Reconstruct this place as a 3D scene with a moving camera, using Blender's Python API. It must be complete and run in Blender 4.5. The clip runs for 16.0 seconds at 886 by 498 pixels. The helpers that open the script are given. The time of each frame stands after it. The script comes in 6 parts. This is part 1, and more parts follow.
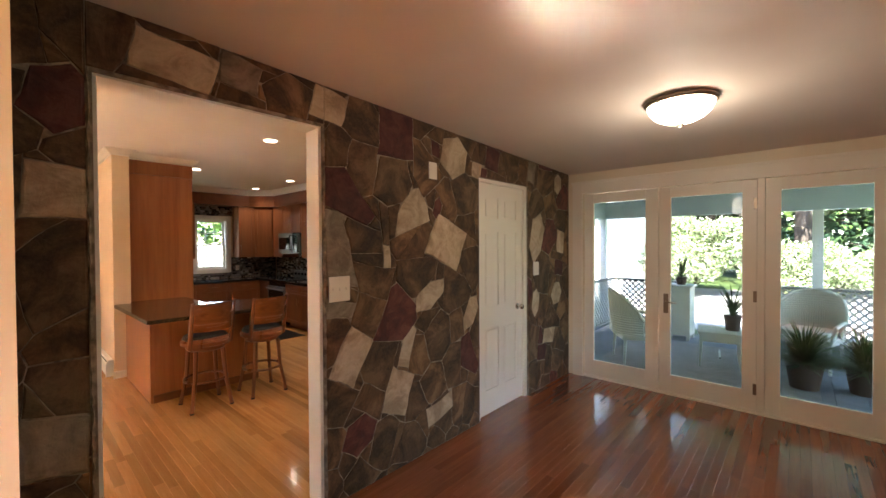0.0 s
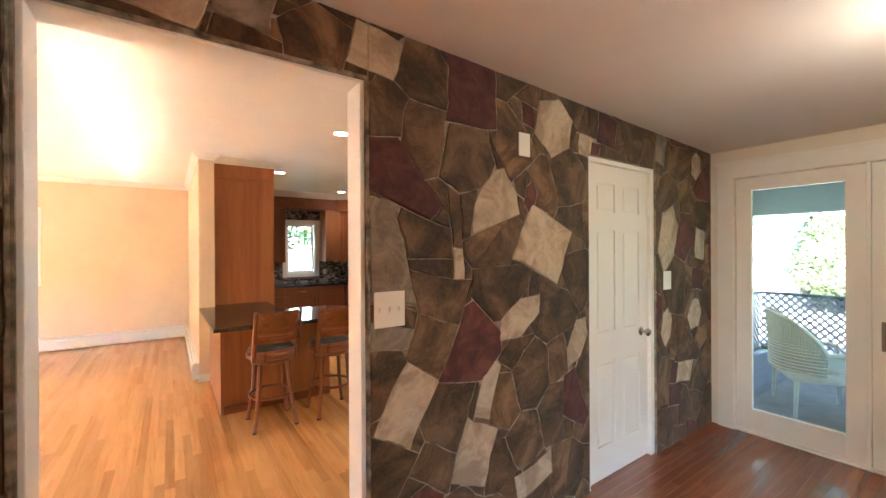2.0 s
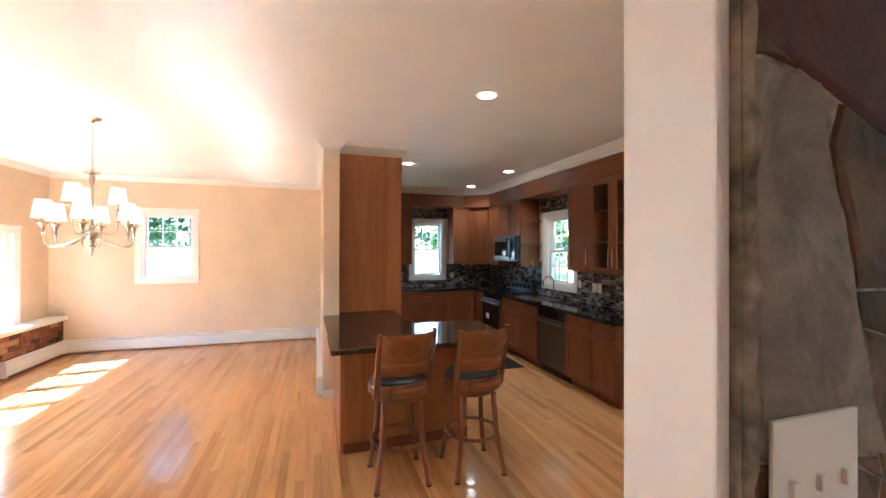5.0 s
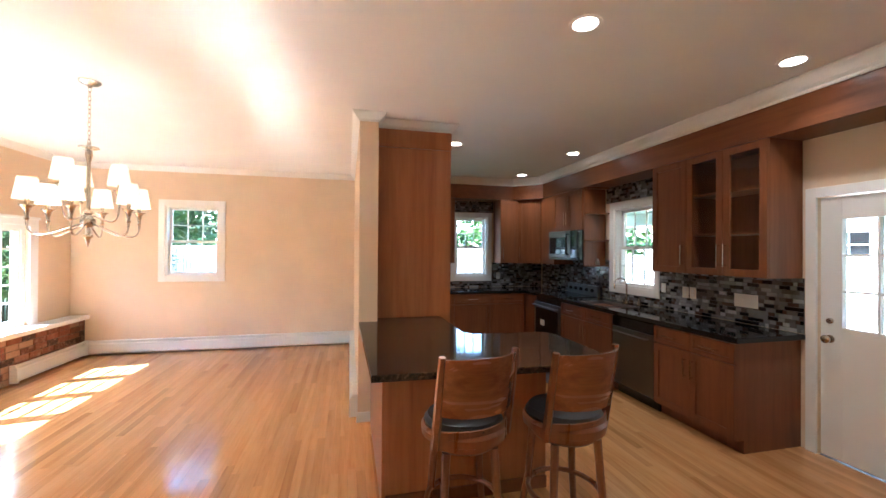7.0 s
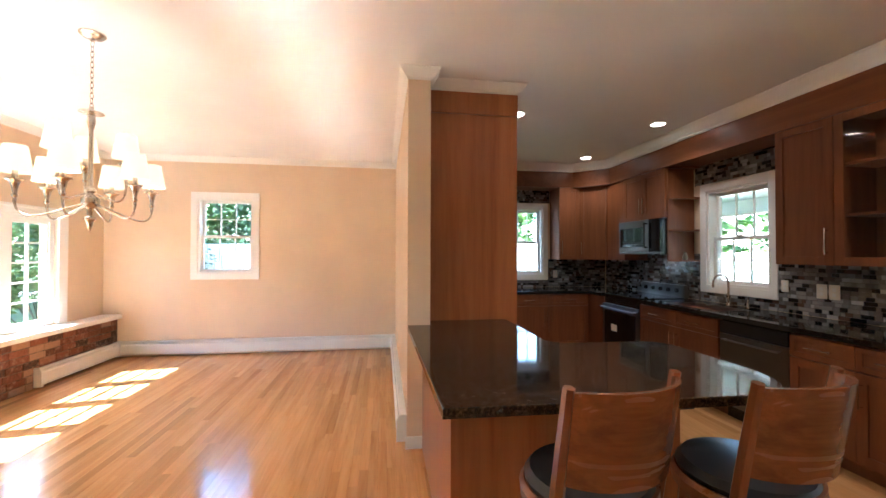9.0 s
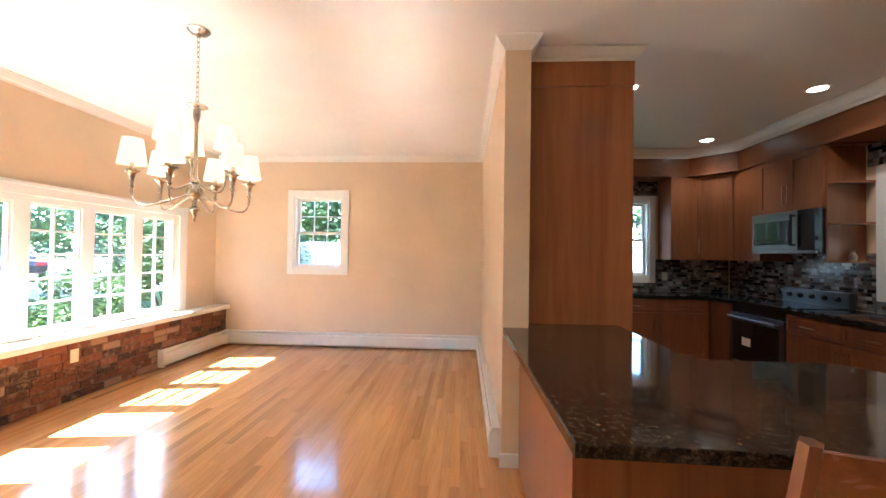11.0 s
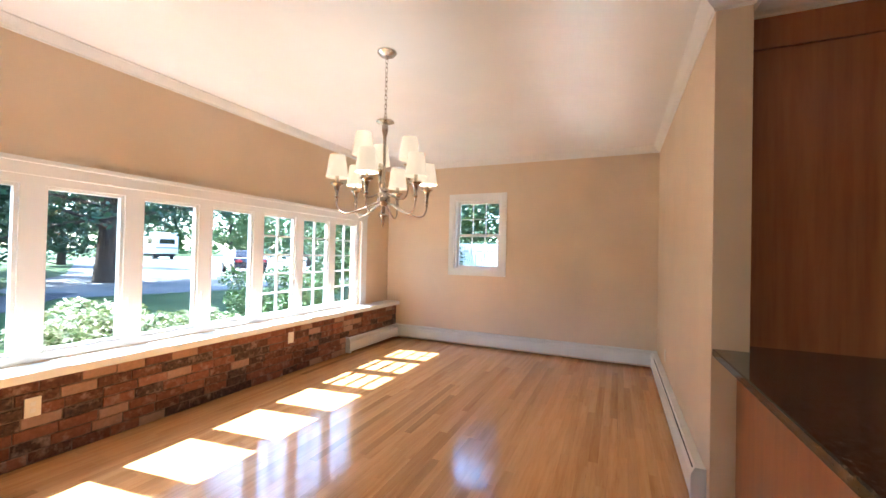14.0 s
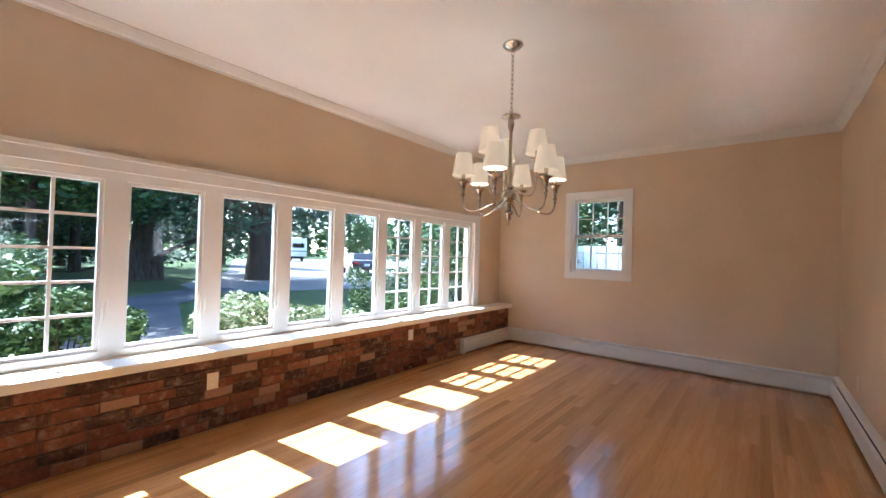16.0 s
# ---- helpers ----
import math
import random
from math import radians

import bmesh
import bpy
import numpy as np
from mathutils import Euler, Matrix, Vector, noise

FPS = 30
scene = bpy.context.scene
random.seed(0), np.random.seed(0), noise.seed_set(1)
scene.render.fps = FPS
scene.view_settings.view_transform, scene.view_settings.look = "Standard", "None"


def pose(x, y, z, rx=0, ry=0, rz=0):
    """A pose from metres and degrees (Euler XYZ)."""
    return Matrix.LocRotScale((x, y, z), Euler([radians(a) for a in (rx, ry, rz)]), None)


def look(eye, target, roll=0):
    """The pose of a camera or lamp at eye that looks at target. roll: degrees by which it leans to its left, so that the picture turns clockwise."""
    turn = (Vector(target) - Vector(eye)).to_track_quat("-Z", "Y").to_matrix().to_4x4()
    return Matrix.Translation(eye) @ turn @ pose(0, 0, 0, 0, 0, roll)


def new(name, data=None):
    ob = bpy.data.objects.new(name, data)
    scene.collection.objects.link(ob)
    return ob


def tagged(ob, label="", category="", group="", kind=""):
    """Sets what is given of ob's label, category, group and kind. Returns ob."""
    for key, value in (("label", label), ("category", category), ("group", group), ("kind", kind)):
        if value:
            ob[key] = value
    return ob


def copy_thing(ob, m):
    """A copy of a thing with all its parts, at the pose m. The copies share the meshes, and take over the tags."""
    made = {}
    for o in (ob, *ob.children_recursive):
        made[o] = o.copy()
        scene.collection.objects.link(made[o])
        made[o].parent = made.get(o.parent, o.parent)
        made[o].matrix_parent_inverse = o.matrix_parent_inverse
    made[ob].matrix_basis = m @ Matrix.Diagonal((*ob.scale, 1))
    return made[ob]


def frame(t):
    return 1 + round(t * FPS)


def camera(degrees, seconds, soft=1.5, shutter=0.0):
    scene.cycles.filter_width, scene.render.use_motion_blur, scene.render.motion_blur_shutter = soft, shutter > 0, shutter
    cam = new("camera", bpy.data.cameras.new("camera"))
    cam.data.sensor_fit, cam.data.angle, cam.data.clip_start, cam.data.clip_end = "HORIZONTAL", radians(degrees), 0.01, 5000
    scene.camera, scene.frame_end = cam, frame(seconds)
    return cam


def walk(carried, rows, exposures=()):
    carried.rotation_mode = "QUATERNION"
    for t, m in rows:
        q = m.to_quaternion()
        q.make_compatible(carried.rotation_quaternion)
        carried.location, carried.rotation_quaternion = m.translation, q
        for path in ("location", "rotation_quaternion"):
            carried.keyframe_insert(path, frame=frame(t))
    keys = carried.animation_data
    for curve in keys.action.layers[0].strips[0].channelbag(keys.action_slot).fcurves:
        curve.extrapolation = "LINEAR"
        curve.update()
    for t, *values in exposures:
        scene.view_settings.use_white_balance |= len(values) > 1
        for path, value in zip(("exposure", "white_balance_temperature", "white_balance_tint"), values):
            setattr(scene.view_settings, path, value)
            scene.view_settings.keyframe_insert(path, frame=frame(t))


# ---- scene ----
cam = camera(96.8, 16.0)
PATH = [
    (0, (0.237, 0.519, 1.551), (1.716, 1.865, 1.523), -0.3),
    (0.5, (0.390, 0.627, 1.540), (1.815, 2.030, 1.527), -0.5),
    (1, (0.516, 0.752, 1.546), (1.875, 2.219, 1.536), -0.3),
    (1.5, (0.653, 0.890, 1.545), (1.910, 2.445, 1.537), -0.2),
    (2, (0.755, 1.026, 1.538), (1.896, 2.669, 1.536), -0.3),
    (2.5, (0.828, 1.204, 1.544), (1.853, 2.922, 1.534), -0.3),
    (3, (0.873, 1.368, 1.549), (1.773, 3.154, 1.528), -0.3),
    (3.5, (0.925, 1.574, 1.550), (1.700, 3.418, 1.521), -0.4),
    (4, (0.959, 1.796, 1.543), (1.688, 3.659, 1.534), 0.4),
    (4.5, (0.956, 1.976, 1.543), (1.652, 3.851, 1.544), 0.2),
    (5, (0.963, 2.134, 1.541), (1.575, 4.039, 1.547), 0.1),
    (7.5, (0.926, 3.135, 1.442), (1.375, 5.084, 1.458), 0.3),
    (8, (0.900, 3.316, 1.411), (1.319, 5.271, 1.436), 0.1),
    (10.5, (0.818, 3.910, 1.308), (0.816, 5.910, 1.332), 0.7),
    (11, (0.788, 3.933, 1.301), (0.679, 5.930, 1.333), 0.8),
    (11.5, (0.758, 3.937, 1.298), (0.555, 5.926, 1.332), 0.9),
    (12, (0.685, 3.955, 1.304), (0.384, 5.932, 1.328), 0.9),
    (12.5, (0.651, 3.961, 1.306), (0.233, 5.917, 1.329), 1),
    (13, (0.627, 3.977, 1.311), (0.077, 5.900, 1.33), 1.1),
    (13.5, (0.602, 3.982, 1.319), (-0.078, 5.862, 1.338), 1.1),
    (14, (0.587, 3.995, 1.311), (-0.226, 5.822, 1.336), 1.3),
    (14.5, (0.555, 3.995, 1.307), (-0.378, 5.764, 1.332), 1.3),
    (15, (0.537, 4.004, 1.296), (-0.520, 5.702, 1.323), 1.3),
    (15.5, (0.464, 4.000, 1.292), (-0.692, 5.631, 1.316), 1.5),
    (16, (0.409, 3.988, 1.274), (-0.843, 5.547, 1.306), 1.6),
]
walk(cam, [(t, look(eye, target, roll)) for t, eye, target, roll in PATH],
     [(0, 4.42, 6750, 14), (1.5, 5.15, 6300, 12), (2.5, 5.2, 5900, 9), (3.5, 5.05, 5300, 7), (5, 4.75, 5050, 6), (8, 4.45, 5250, 8), (11, 4.33, 5350, 7), (13, 3.85, 5250, 6), (15, 3.4, 5200, 7), (16, 2.95, 5200, 9)])

# ---- light ----
scene.cycles.blur_glossy = 0.0
scene.cycles.caustics_reflective = True
scene.cycles.sample_clamp_indirect = 0.0
world = bpy.data.worlds.new("sky")
scene.world = world
world.use_nodes = True
wn = world.node_tree.nodes
sky = wn.new("ShaderNodeTexSky")
sky.sky_type = "NISHITA"
sky.sun_disc = False
sky.sun_elevation = radians(51)
sky.sun_rotation = radians(278)
wn["Background"].inputs["Strength"].default_value = 0.15
world.node_tree.links.new(sky.outputs["Color"], wn["Background"].inputs["Color"])

sun = new("sun", bpy.data.lights.new("sun", "SUN"))
sun.data.energy, sun.data.angle, sun.data.color = 5.0, radians(0.53), (1.0, 0.95, 0.87)
sun.matrix_world = look((0, 0, 0), (1.0, 0.13, -1.25))


def lamp(name, kind, place, watts, color, size=0.05, target=None, spot=120):
    ob = new(name, bpy.data.lights.new(name, kind))
    ob.data.energy, ob.data.color = watts, color
    if kind == "AREA":
        ob.data.shape, ob.data.size = "DISK", size
    else:
        ob.data.shadow_soft_size = size
    if kind == "SPOT":
        ob.data.spot_size, ob.data.spot_blend = radians(spot), 0.6
    ob.matrix_world = look(place, target or (place[0], place[1] + 0.001, place[2] - 1))
    return ob


WARM = (1.0, 0.90, 0.76)

# ---- materials ----


class Mat:
    """A node material with short ways to add nodes."""

    def __init__(self, name, color=(0.8, 0.8, 0.8), rough=0.5, metal=0.0, coat=0.0, spec=0.5):
        self.m = bpy.data.materials.new(name)
        self.m.use_nodes = True
        self.t = self.m.node_tree
        self.b = self.t.nodes["Principled BSDF"]
        self.b.inputs["Base Color"].default_value = (*color, 1)
        self.b.inputs["Roughness"].default_value = rough
        self.b.inputs["Metallic"].default_value = metal
        self.b.inputs["Coat Weight"].default_value = coat
        self.b.inputs["Coat Roughness"].default_value = 0.12
        self.b.inputs["Specular IOR Level"].default_value = spec

    def node(self, kind, **values):
        n = self.t.nodes.new(kind)
        for k, v in values.items():
            n.inputs[k.replace("_", " ")].default_value = v
        return n

    def link(self, a, b):
        self.t.links.new(a, b)

    def coords(self, scale=(1, 1, 1), kind="Object"):
        c, m = self.node("ShaderNodeTexCoord"), self.node("ShaderNodeMapping")
        m.inputs["Scale"].default_value = scale
        if kind == "Shifted":
            far = self.node("ShaderNodeVectorMath")
            far.operation = "SCALE"
            far.inputs[0].default_value = (41.0, 23.0, 37.0)
            self.link(self.chance(), far.inputs["Scale"])
            add = self.node("ShaderNodeVectorMath")
            self.link(c.outputs["Object"], add.inputs[0])
            self.link(far.outputs[0], add.inputs[1])
            self.link(add.outputs[0], m.inputs["Vector"])
        else:
            self.link(c.outputs[kind], m.inputs["Vector"])
        return m.outputs["Vector"]

    def noise(self, scale, detail=4, stretch=(1, 1, 1), rough=0.5, kind="Object", twist=0.0):
        n = self.node("ShaderNodeTexNoise", Scale=scale, Detail=detail, Roughness=rough, Distortion=twist)
        self.link(self.coords(stretch, kind), n.inputs["Vector"])
        return n.outputs["Fac"]

    def ramp(self, fac, *stops):
        r = self.node("ShaderNodeValToRGB")
        e = r.color_ramp.elements
        while len(e) < len(stops):
            e.new(0.5)
        for s, (p, c) in zip(e, stops):
            s.position, s.color = p, (*c, 1) if len(c) == 3 else c
        self.link(fac, r.inputs["Fac"])
        return r.outputs["Color"]

    def mix(self, fac, a, b, how="MIX"):
        n = self.t.nodes.new("ShaderNodeMix")
        n.data_type, n.blend_type = "RGBA", how
        for s, v in ((n.inputs[0], fac), (n.inputs[6], a), (n.inputs[7], b)):
            if isinstance(v, (int, float)):
                s.default_value = v
            elif isinstance(v, tuple):
                s.default_value = (*v, 1)
            else:
                self.link(v, s)
        return n.outputs[2]

    def color(self, c):
        self.link(c, self.b.inputs["Base Color"])
        return self

    def roughness(self, fac, low, high):
        r = self.node("ShaderNodeMapRange", To_Min=low, To_Max=high)
        self.link(fac, r.inputs["Value"])
        self.link(r.outputs["Result"], self.b.inputs["Roughness"])
        return self

    def bump(self, fac, strength=0.2, depth=0.005):
        n = self.node("ShaderNodeBump", Strength=strength, Distance=depth)
        self.link(fac, n.inputs["Height"])
        self.link(n.outputs["Normal"], self.b.inputs["Normal"])
        return self

    def chance(self, island=False):
        if island:
            return self.node("ShaderNodeNewGeometry").outputs["Random Per Island"]
        return self.node("ShaderNodeObjectInfo").outputs["Random"]


def paint(name, c, rough=0.5, grain=160, spec=0.4, wear=0.06):
    m = Mat(name, c, rough, spec=spec)
    big = m.noise(1.3, 3)
    dark = tuple(v * (1 - wear * 1.6) for v in c)
    light = tuple(min(1, v * (1 + wear * 0.4)) for v in c)
    m.color(m.ramp(big, (0.3, dark), (0.7, light)))
    m.roughness(m.noise(9, 3), rough * 0.85, min(1, rough * 1.15))
    m.bump(m.noise(grain, 2), 0.08, 0.002)
    return m.m


WALL = paint("peach_wall_paint", (0.74, 0.58, 0.405), 0.55)
CREAM = paint("cream_wall_paint", (0.78, 0.68, 0.52), 0.5)
WHITE = paint("white_trim_paint", (0.82, 0.80, 0.76), 0.35, 60, 0.5, 0.03)
CREAMTRIM = paint("cream_trim_paint", (0.82, 0.755, 0.65), 0.35, 60, 0.5, 0.03)
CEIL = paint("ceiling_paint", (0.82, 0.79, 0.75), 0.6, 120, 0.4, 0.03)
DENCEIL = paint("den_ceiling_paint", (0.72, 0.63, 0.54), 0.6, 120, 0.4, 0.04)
HEATER = paint("heater_enamel", (0.78, 0.76, 0.70), 0.38, 60, 0.5, 0.04)
PLATE = paint("ivory_plastic", (0.80, 0.74, 0.63), 0.4, 60, 0.5, 0.03)
BLACK = Mat("black_gap", (0.012, 0.011, 0.010), 0.7).m


def wood(name, dark, mid, light, rough=0.32, coat=0.25, axis=2, scale=1.0, var=0.35, island=None, sheen=0.15, spec=0.5, wavy=False):
    """Wood whose grain runs along the axis; island: None, False (varies by object) or True (by loose piece)."""
    m = Mat(name, mid, rough, coat=coat)
    m.b.inputs["Coat Roughness"].default_value = sheen
    m.b.inputs["Specular IOR Level"].default_value = spec
    s = [1.0, 1.0, 1.0]
    s[axis] = 0.06
    where = "Shifted" if island is False else "Object"
    fine = m.noise(70 * scale, 6, s, 0.6, where, 0.4)
    broad = m.noise(7 * scale, 4, s, 0.55, where, 1.5)
    grain = m.ramp(fine, (0.25, dark), (0.5, mid), (0.8, light))
    tone = m.ramp(broad, (0.3, dark), (0.52, mid), (0.75, light))
    c = m.mix(0.55, grain, tone)
    if island is not None:
        shade = m.ramp(m.chance(island), (0.0, (1 - var,) * 3), (0.12, (1 - var * 0.55, 1 - var * 0.75, 1 - var * 0.9)), (0.5, (1, 1, 1)), (1.0, (1.1, 1.07, 1.03)))
        c = m.mix(1.0, c, shade, "MULTIPLY")
    m.color(c)
    m.roughness(broad, rough * 0.8, rough * 1.25)
    if wavy:
        m.bump(m.noise(7, 1, (1, 0.2, 1), 0.4, where), 0.5, 0.0005)
    else:
        m.bump(fine, 0.06, 0.001)
    return m.m


OAK = ((0.40, 0.18, 0.060), (0.57, 0.300, 0.112), (0.65, 0.375, 0.160))
OAK_PIECE = wood("oak_strip", *OAK, 0.118, 0.0, 1, 1.0, 0.30, False, 0.08, 0.78, True)
OAK_REST = wood("oak_strips", *OAK, 0.118, 0.0, 1, 1.0, 0.30, True, 0.08, 0.78, True)
CHERRYFLOOR = wood("red_strip_floor", (0.16, 0.046, 0.019), (0.26, 0.083, 0.035), (0.34, 0.125, 0.055), 0.15, 0.5, 0, 1.0, 0.35, True, 0.12)
CHERRYFLOOR_PIECE = wood("red_strip", (0.16, 0.046, 0.019), (0.26, 0.083, 0.035), (0.34, 0.125, 0.055), 0.15, 0.5, 0, 1.0, 0.35, False, 0.12)
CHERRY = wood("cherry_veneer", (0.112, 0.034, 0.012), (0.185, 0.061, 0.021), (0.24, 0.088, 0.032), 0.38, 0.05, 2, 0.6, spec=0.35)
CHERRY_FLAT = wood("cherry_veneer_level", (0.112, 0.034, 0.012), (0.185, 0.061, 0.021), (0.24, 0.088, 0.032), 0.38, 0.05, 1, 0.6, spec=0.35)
# Same cherry as above; the light on these panels is put into the colour.
CHERRY_LIT = wood("cherry_panel_veneer", (0.25, 0.083, 0.028), (0.37, 0.138, 0.050), (0.44, 0.185, 0.072), 0.34, 0.08, 2, 0.6, spec=0.4)
STOOLWOOD = wood("stool_wood", (0.13, 0.040, 0.014), (0.22, 0.075, 0.027), (0.30, 0.11, 0.042), 0.28, 0.4, 2, 0.8)
STOOLBACK = wood("stool_back_wood", (0.11, 0.032, 0.011), (0.23, 0.078, 0.027), (0.36, 0.135, 0.05), 0.26, 0.4, 0, 0.9)
LEATHER = Mat("black_leather", (0.012, 0.011, 0.011), 0.35)
LEATHER.bump(LEATHER.noise(220, 2), 0.15, 0.001)
LEATHER = LEATHER.m


def granite(name, fleck_tone):
    m = Mat(name, (0.02, 0.018, 0.016), 0.06, coat=0.0, spec=0.45)
    v = m.node("ShaderNodeTexVoronoi", Scale=130.0)
    m.link(m.coords(), v.inputs["Vector"])
    fleck = m.ramp(m.noise(62, 6, rough=0.75), (0.44, (0.014, 0.011, 0.009)), (0.55, tuple(0.45 * v for v in fleck_tone)), (0.66, fleck_tone))
    cell = m.ramp(v.outputs["Distance"], (0.0, tuple(0.5 * v for v in fleck_tone)), (0.35, (0.010, 0.009, 0.008)))
    m.color(m.mix(0.35, fleck, cell))
    return m.m


GRANITE = granite("flecked_granite", (0.20, 0.125, 0.075))
GRANITE_BLACK = granite("black_granite", (0.035, 0.03, 0.025))


def metal(name, c, rough, brushed=0):
    m = Mat(name, c, rough, 1.0)
    m.roughness(m.noise(40, 3, (1, 1, 0.05) if brushed else (1, 1, 1)), rough * 0.7, rough * 1.4)
    return m.m


NICKEL = metal("brushed_nickel", (0.55, 0.50, 0.45), 0.22)
BRONZE = metal("dull_bronze", (0.30, 0.23, 0.17), 0.35)
STEEL = metal("stainless_steel", (0.33, 0.32, 0.31), 0.30, 1)
DARKGLASS = Mat("black_glass", (0.008, 0.008, 0.009), 0.06).m
BLACKSTEEL = metal("dark_steel", (0.16, 0.155, 0.15), 0.34, 1)
BLACKENAMEL = Mat("black_enamel", (0.012, 0.012, 0.013), 0.22).m


def pane_glass(name, tint):
    m = Mat(name)
    t = m.t
    for n in list(t.nodes):
        if n.bl_idname == "ShaderNodeBsdfPrincipled":
            t.nodes.remove(n)
    clear, gloss, mix = t.nodes.new("ShaderNodeBsdfTransparent"), t.nodes.new("ShaderNodeBsdfGlossy"), t.nodes.new("ShaderNodeMixShader")
    clear.inputs["Color"].default_value = (*tint, 1)
    gloss.inputs["Roughness"].default_value = 0.02
    facing, power, scaled = t.nodes.new("ShaderNodeLayerWeight"), t.nodes.new("ShaderNodeMath"), t.nodes.new("ShaderNodeMath")
    facing.inputs["Blend"].default_value = 0.5
    power.operation, scaled.operation = "POWER", "MULTIPLY_ADD"
    power.inputs[1].default_value = 5.0
    scaled.inputs[1].default_value, scaled.inputs[2].default_value = 0.6, 0.025
    t.links.new(facing.outputs["Facing"], power.inputs[0])
    t.links.new(power.outputs[0], scaled.inputs[0])
    t.links.new(scaled.outputs[0], mix.inputs[0])
    t.links.new(clear.outputs[0], mix.inputs[1])
    t.links.new(gloss.outputs[0], mix.inputs[2])
    t.links.new(mix.outputs[0], t.nodes["Material Output"].inputs["Surface"])
    return m.m


GLASS = pane_glass("window_glass", (0.97, 0.985, 0.98))
# Tint added to tone down the bright porch behind the glazed doors.
DIMMED_GLASS = pane_glass("dimmed_door_glass", (0.72, 0.76, 0.765))


def glow(name, c, strength, base=(0.8, 0.75, 0.65)):
    m = Mat(name, base, 0.5)
    m.b.inputs["Emission Color"].default_value = (*c, 1)
    m.b.inputs["Emission Strength"].default_value = strength
    return m.m


SHADE = glow("lit_linen_shade", (1.0, 0.74, 0.46), 0.065, (0.52, 0.43, 0.31))
BOWL = glow("lit_alabaster_bowl", (1.0, 0.90, 0.72), 0.6)
CANLIGHT = glow("lit_reflector", (1.0, 0.88, 0.70), 1.6)


def stone(name, a, b, c, scale=7, low=0.66, high=1.45):
    m = Mat(name, b, 0.7, spec=0.3)
    mott = m.noise(scale, 8, rough=0.66, kind="Shifted", twist=0.8)
    fine = m.noise(60, 5, rough=0.7, kind="Shifted")
    col = m.ramp(mott, (0.40, a), (0.5, b), (0.61, c))
    tone = m.ramp(m.chance(), (0.0, (low, low * 0.97, low * 0.92)), (0.35, (0.95, 0.95, 0.93)), (0.6, (0.85, 0.85, 0.84)), (1.0, (high, high * 0.93, high * 0.82)))
    col = m.mix(1.0, col, tone, "MULTIPLY")
    col = m.mix(0.25, col, m.ramp(fine, (0.3, a), (0.75, c)))
    m.color(col)
    m.roughness(mott, 0.5, 0.85)
    m.bump(m.noise(11, 9, rough=0.7, kind="Shifted", twist=0.5), 0.55, 0.016)
    return m.m


STONE_DARK = stone("brown_fieldstone", (0.034, 0.020, 0.011), (0.105, 0.060, 0.030), (0.22, 0.135, 0.072), 4)
STONE_RED = stone("maroon_fieldstone", (0.050, 0.016, 0.014), (0.092, 0.028, 0.023), (0.14, 0.052, 0.042))
STONE_TAN = stone("tan_fieldstone", (0.33, 0.235, 0.15), (0.52, 0.40, 0.275), (0.64, 0.52, 0.38), 6, 0.85, 1.15)
STONE_GREY = stone("grey_fieldstone", (0.14, 0.105, 0.07), (0.24, 0.19, 0.135), (0.34, 0.28, 0.205), 6, 0.9, 1.1)
MORTAR = Mat("grey_mortar", (0.16, 0.13, 0.10), 0.9)
MORTAR.color(MORTAR.ramp(MORTAR.noise(20, 5), (0.32, (0.10, 0.078, 0.056)), (0.68, (0.38, 0.31, 0.225))))
MORTAR.bump(MORTAR.noise(70, 5), 0.5, 0.006)
MORTAR = MORTAR.m


def brick_mat():
    m = Mat("used_brick", (0.3, 0.12, 0.08), 0.8, spec=0.2)
    body = m.ramp(m.chance(), (0.0, (0.026, 0.022, 0.023)), (0.20, (0.045, 0.034, 0.031)), (0.24, (0.095, 0.036, 0.024)), (0.45, (0.19, 0.066, 0.038)), (0.77, (0.28, 0.108, 0.060)), (0.84, (0.44, 0.27, 0.175)))
    smear = m.ramp(m.noise(14, 6, rough=0.65, kind="Shifted"), (0.52, (0, 0, 0)), (0.70, (1, 1, 1)))
    body = m.mix(0.3, body, m.ramp(m.noise(40, 5, kind="Shifted"), (0.3, (0.05, 0.025, 0.018)), (0.7, (0.30, 0.14, 0.085))))
    lime = m.mix(smear, body, (0.36, 0.25, 0.18))
    m.color(m.mix(0.75, body, lime))
    m.bump(m.noise(45, 6, rough=0.7, kind="Shifted"), 0.8, 0.008)
    return m.m


BRICKJOINT = Mat("brick_joint", (0.15, 0.10, 0.075), 0.95)
BRICKJOINT.color(BRICKJOINT.ramp(BRICKJOINT.noise(12, 5, rough=0.65), (0.35, (0.06, 0.04, 0.03)), (0.65, (0.24, 0.16, 0.115))))
BRICKJOINT = BRICKJOINT.m
BRICK = brick_mat()


def mosaic_mat():
    m = Mat("glass_mosaic", (0.3, 0.3, 0.3), 0.18, coat=0.2)
    m.color(m.ramp(m.chance(True), (0.0, (0.008, 0.007, 0.007)), (0.22, (0.085, 0.05, 0.036)), (0.30, (0.17, 0.16, 0.155)), (0.58, (0.26, 0.245, 0.235)), (0.75, (0.12, 0.105, 0.095)), (0.90, (0.36, 0.345, 0.33))))
    for e in [n for n in m.t.nodes if n.bl_idname == "ShaderNodeValToRGB"]:
        e.color_ramp.interpolation = "CONSTANT"
    return m.m


MOSAIC = mosaic_mat()
GROUT = Mat("grey_grout", (0.16, 0.14, 0.125), 0.9).m

# ---- building blocks ----


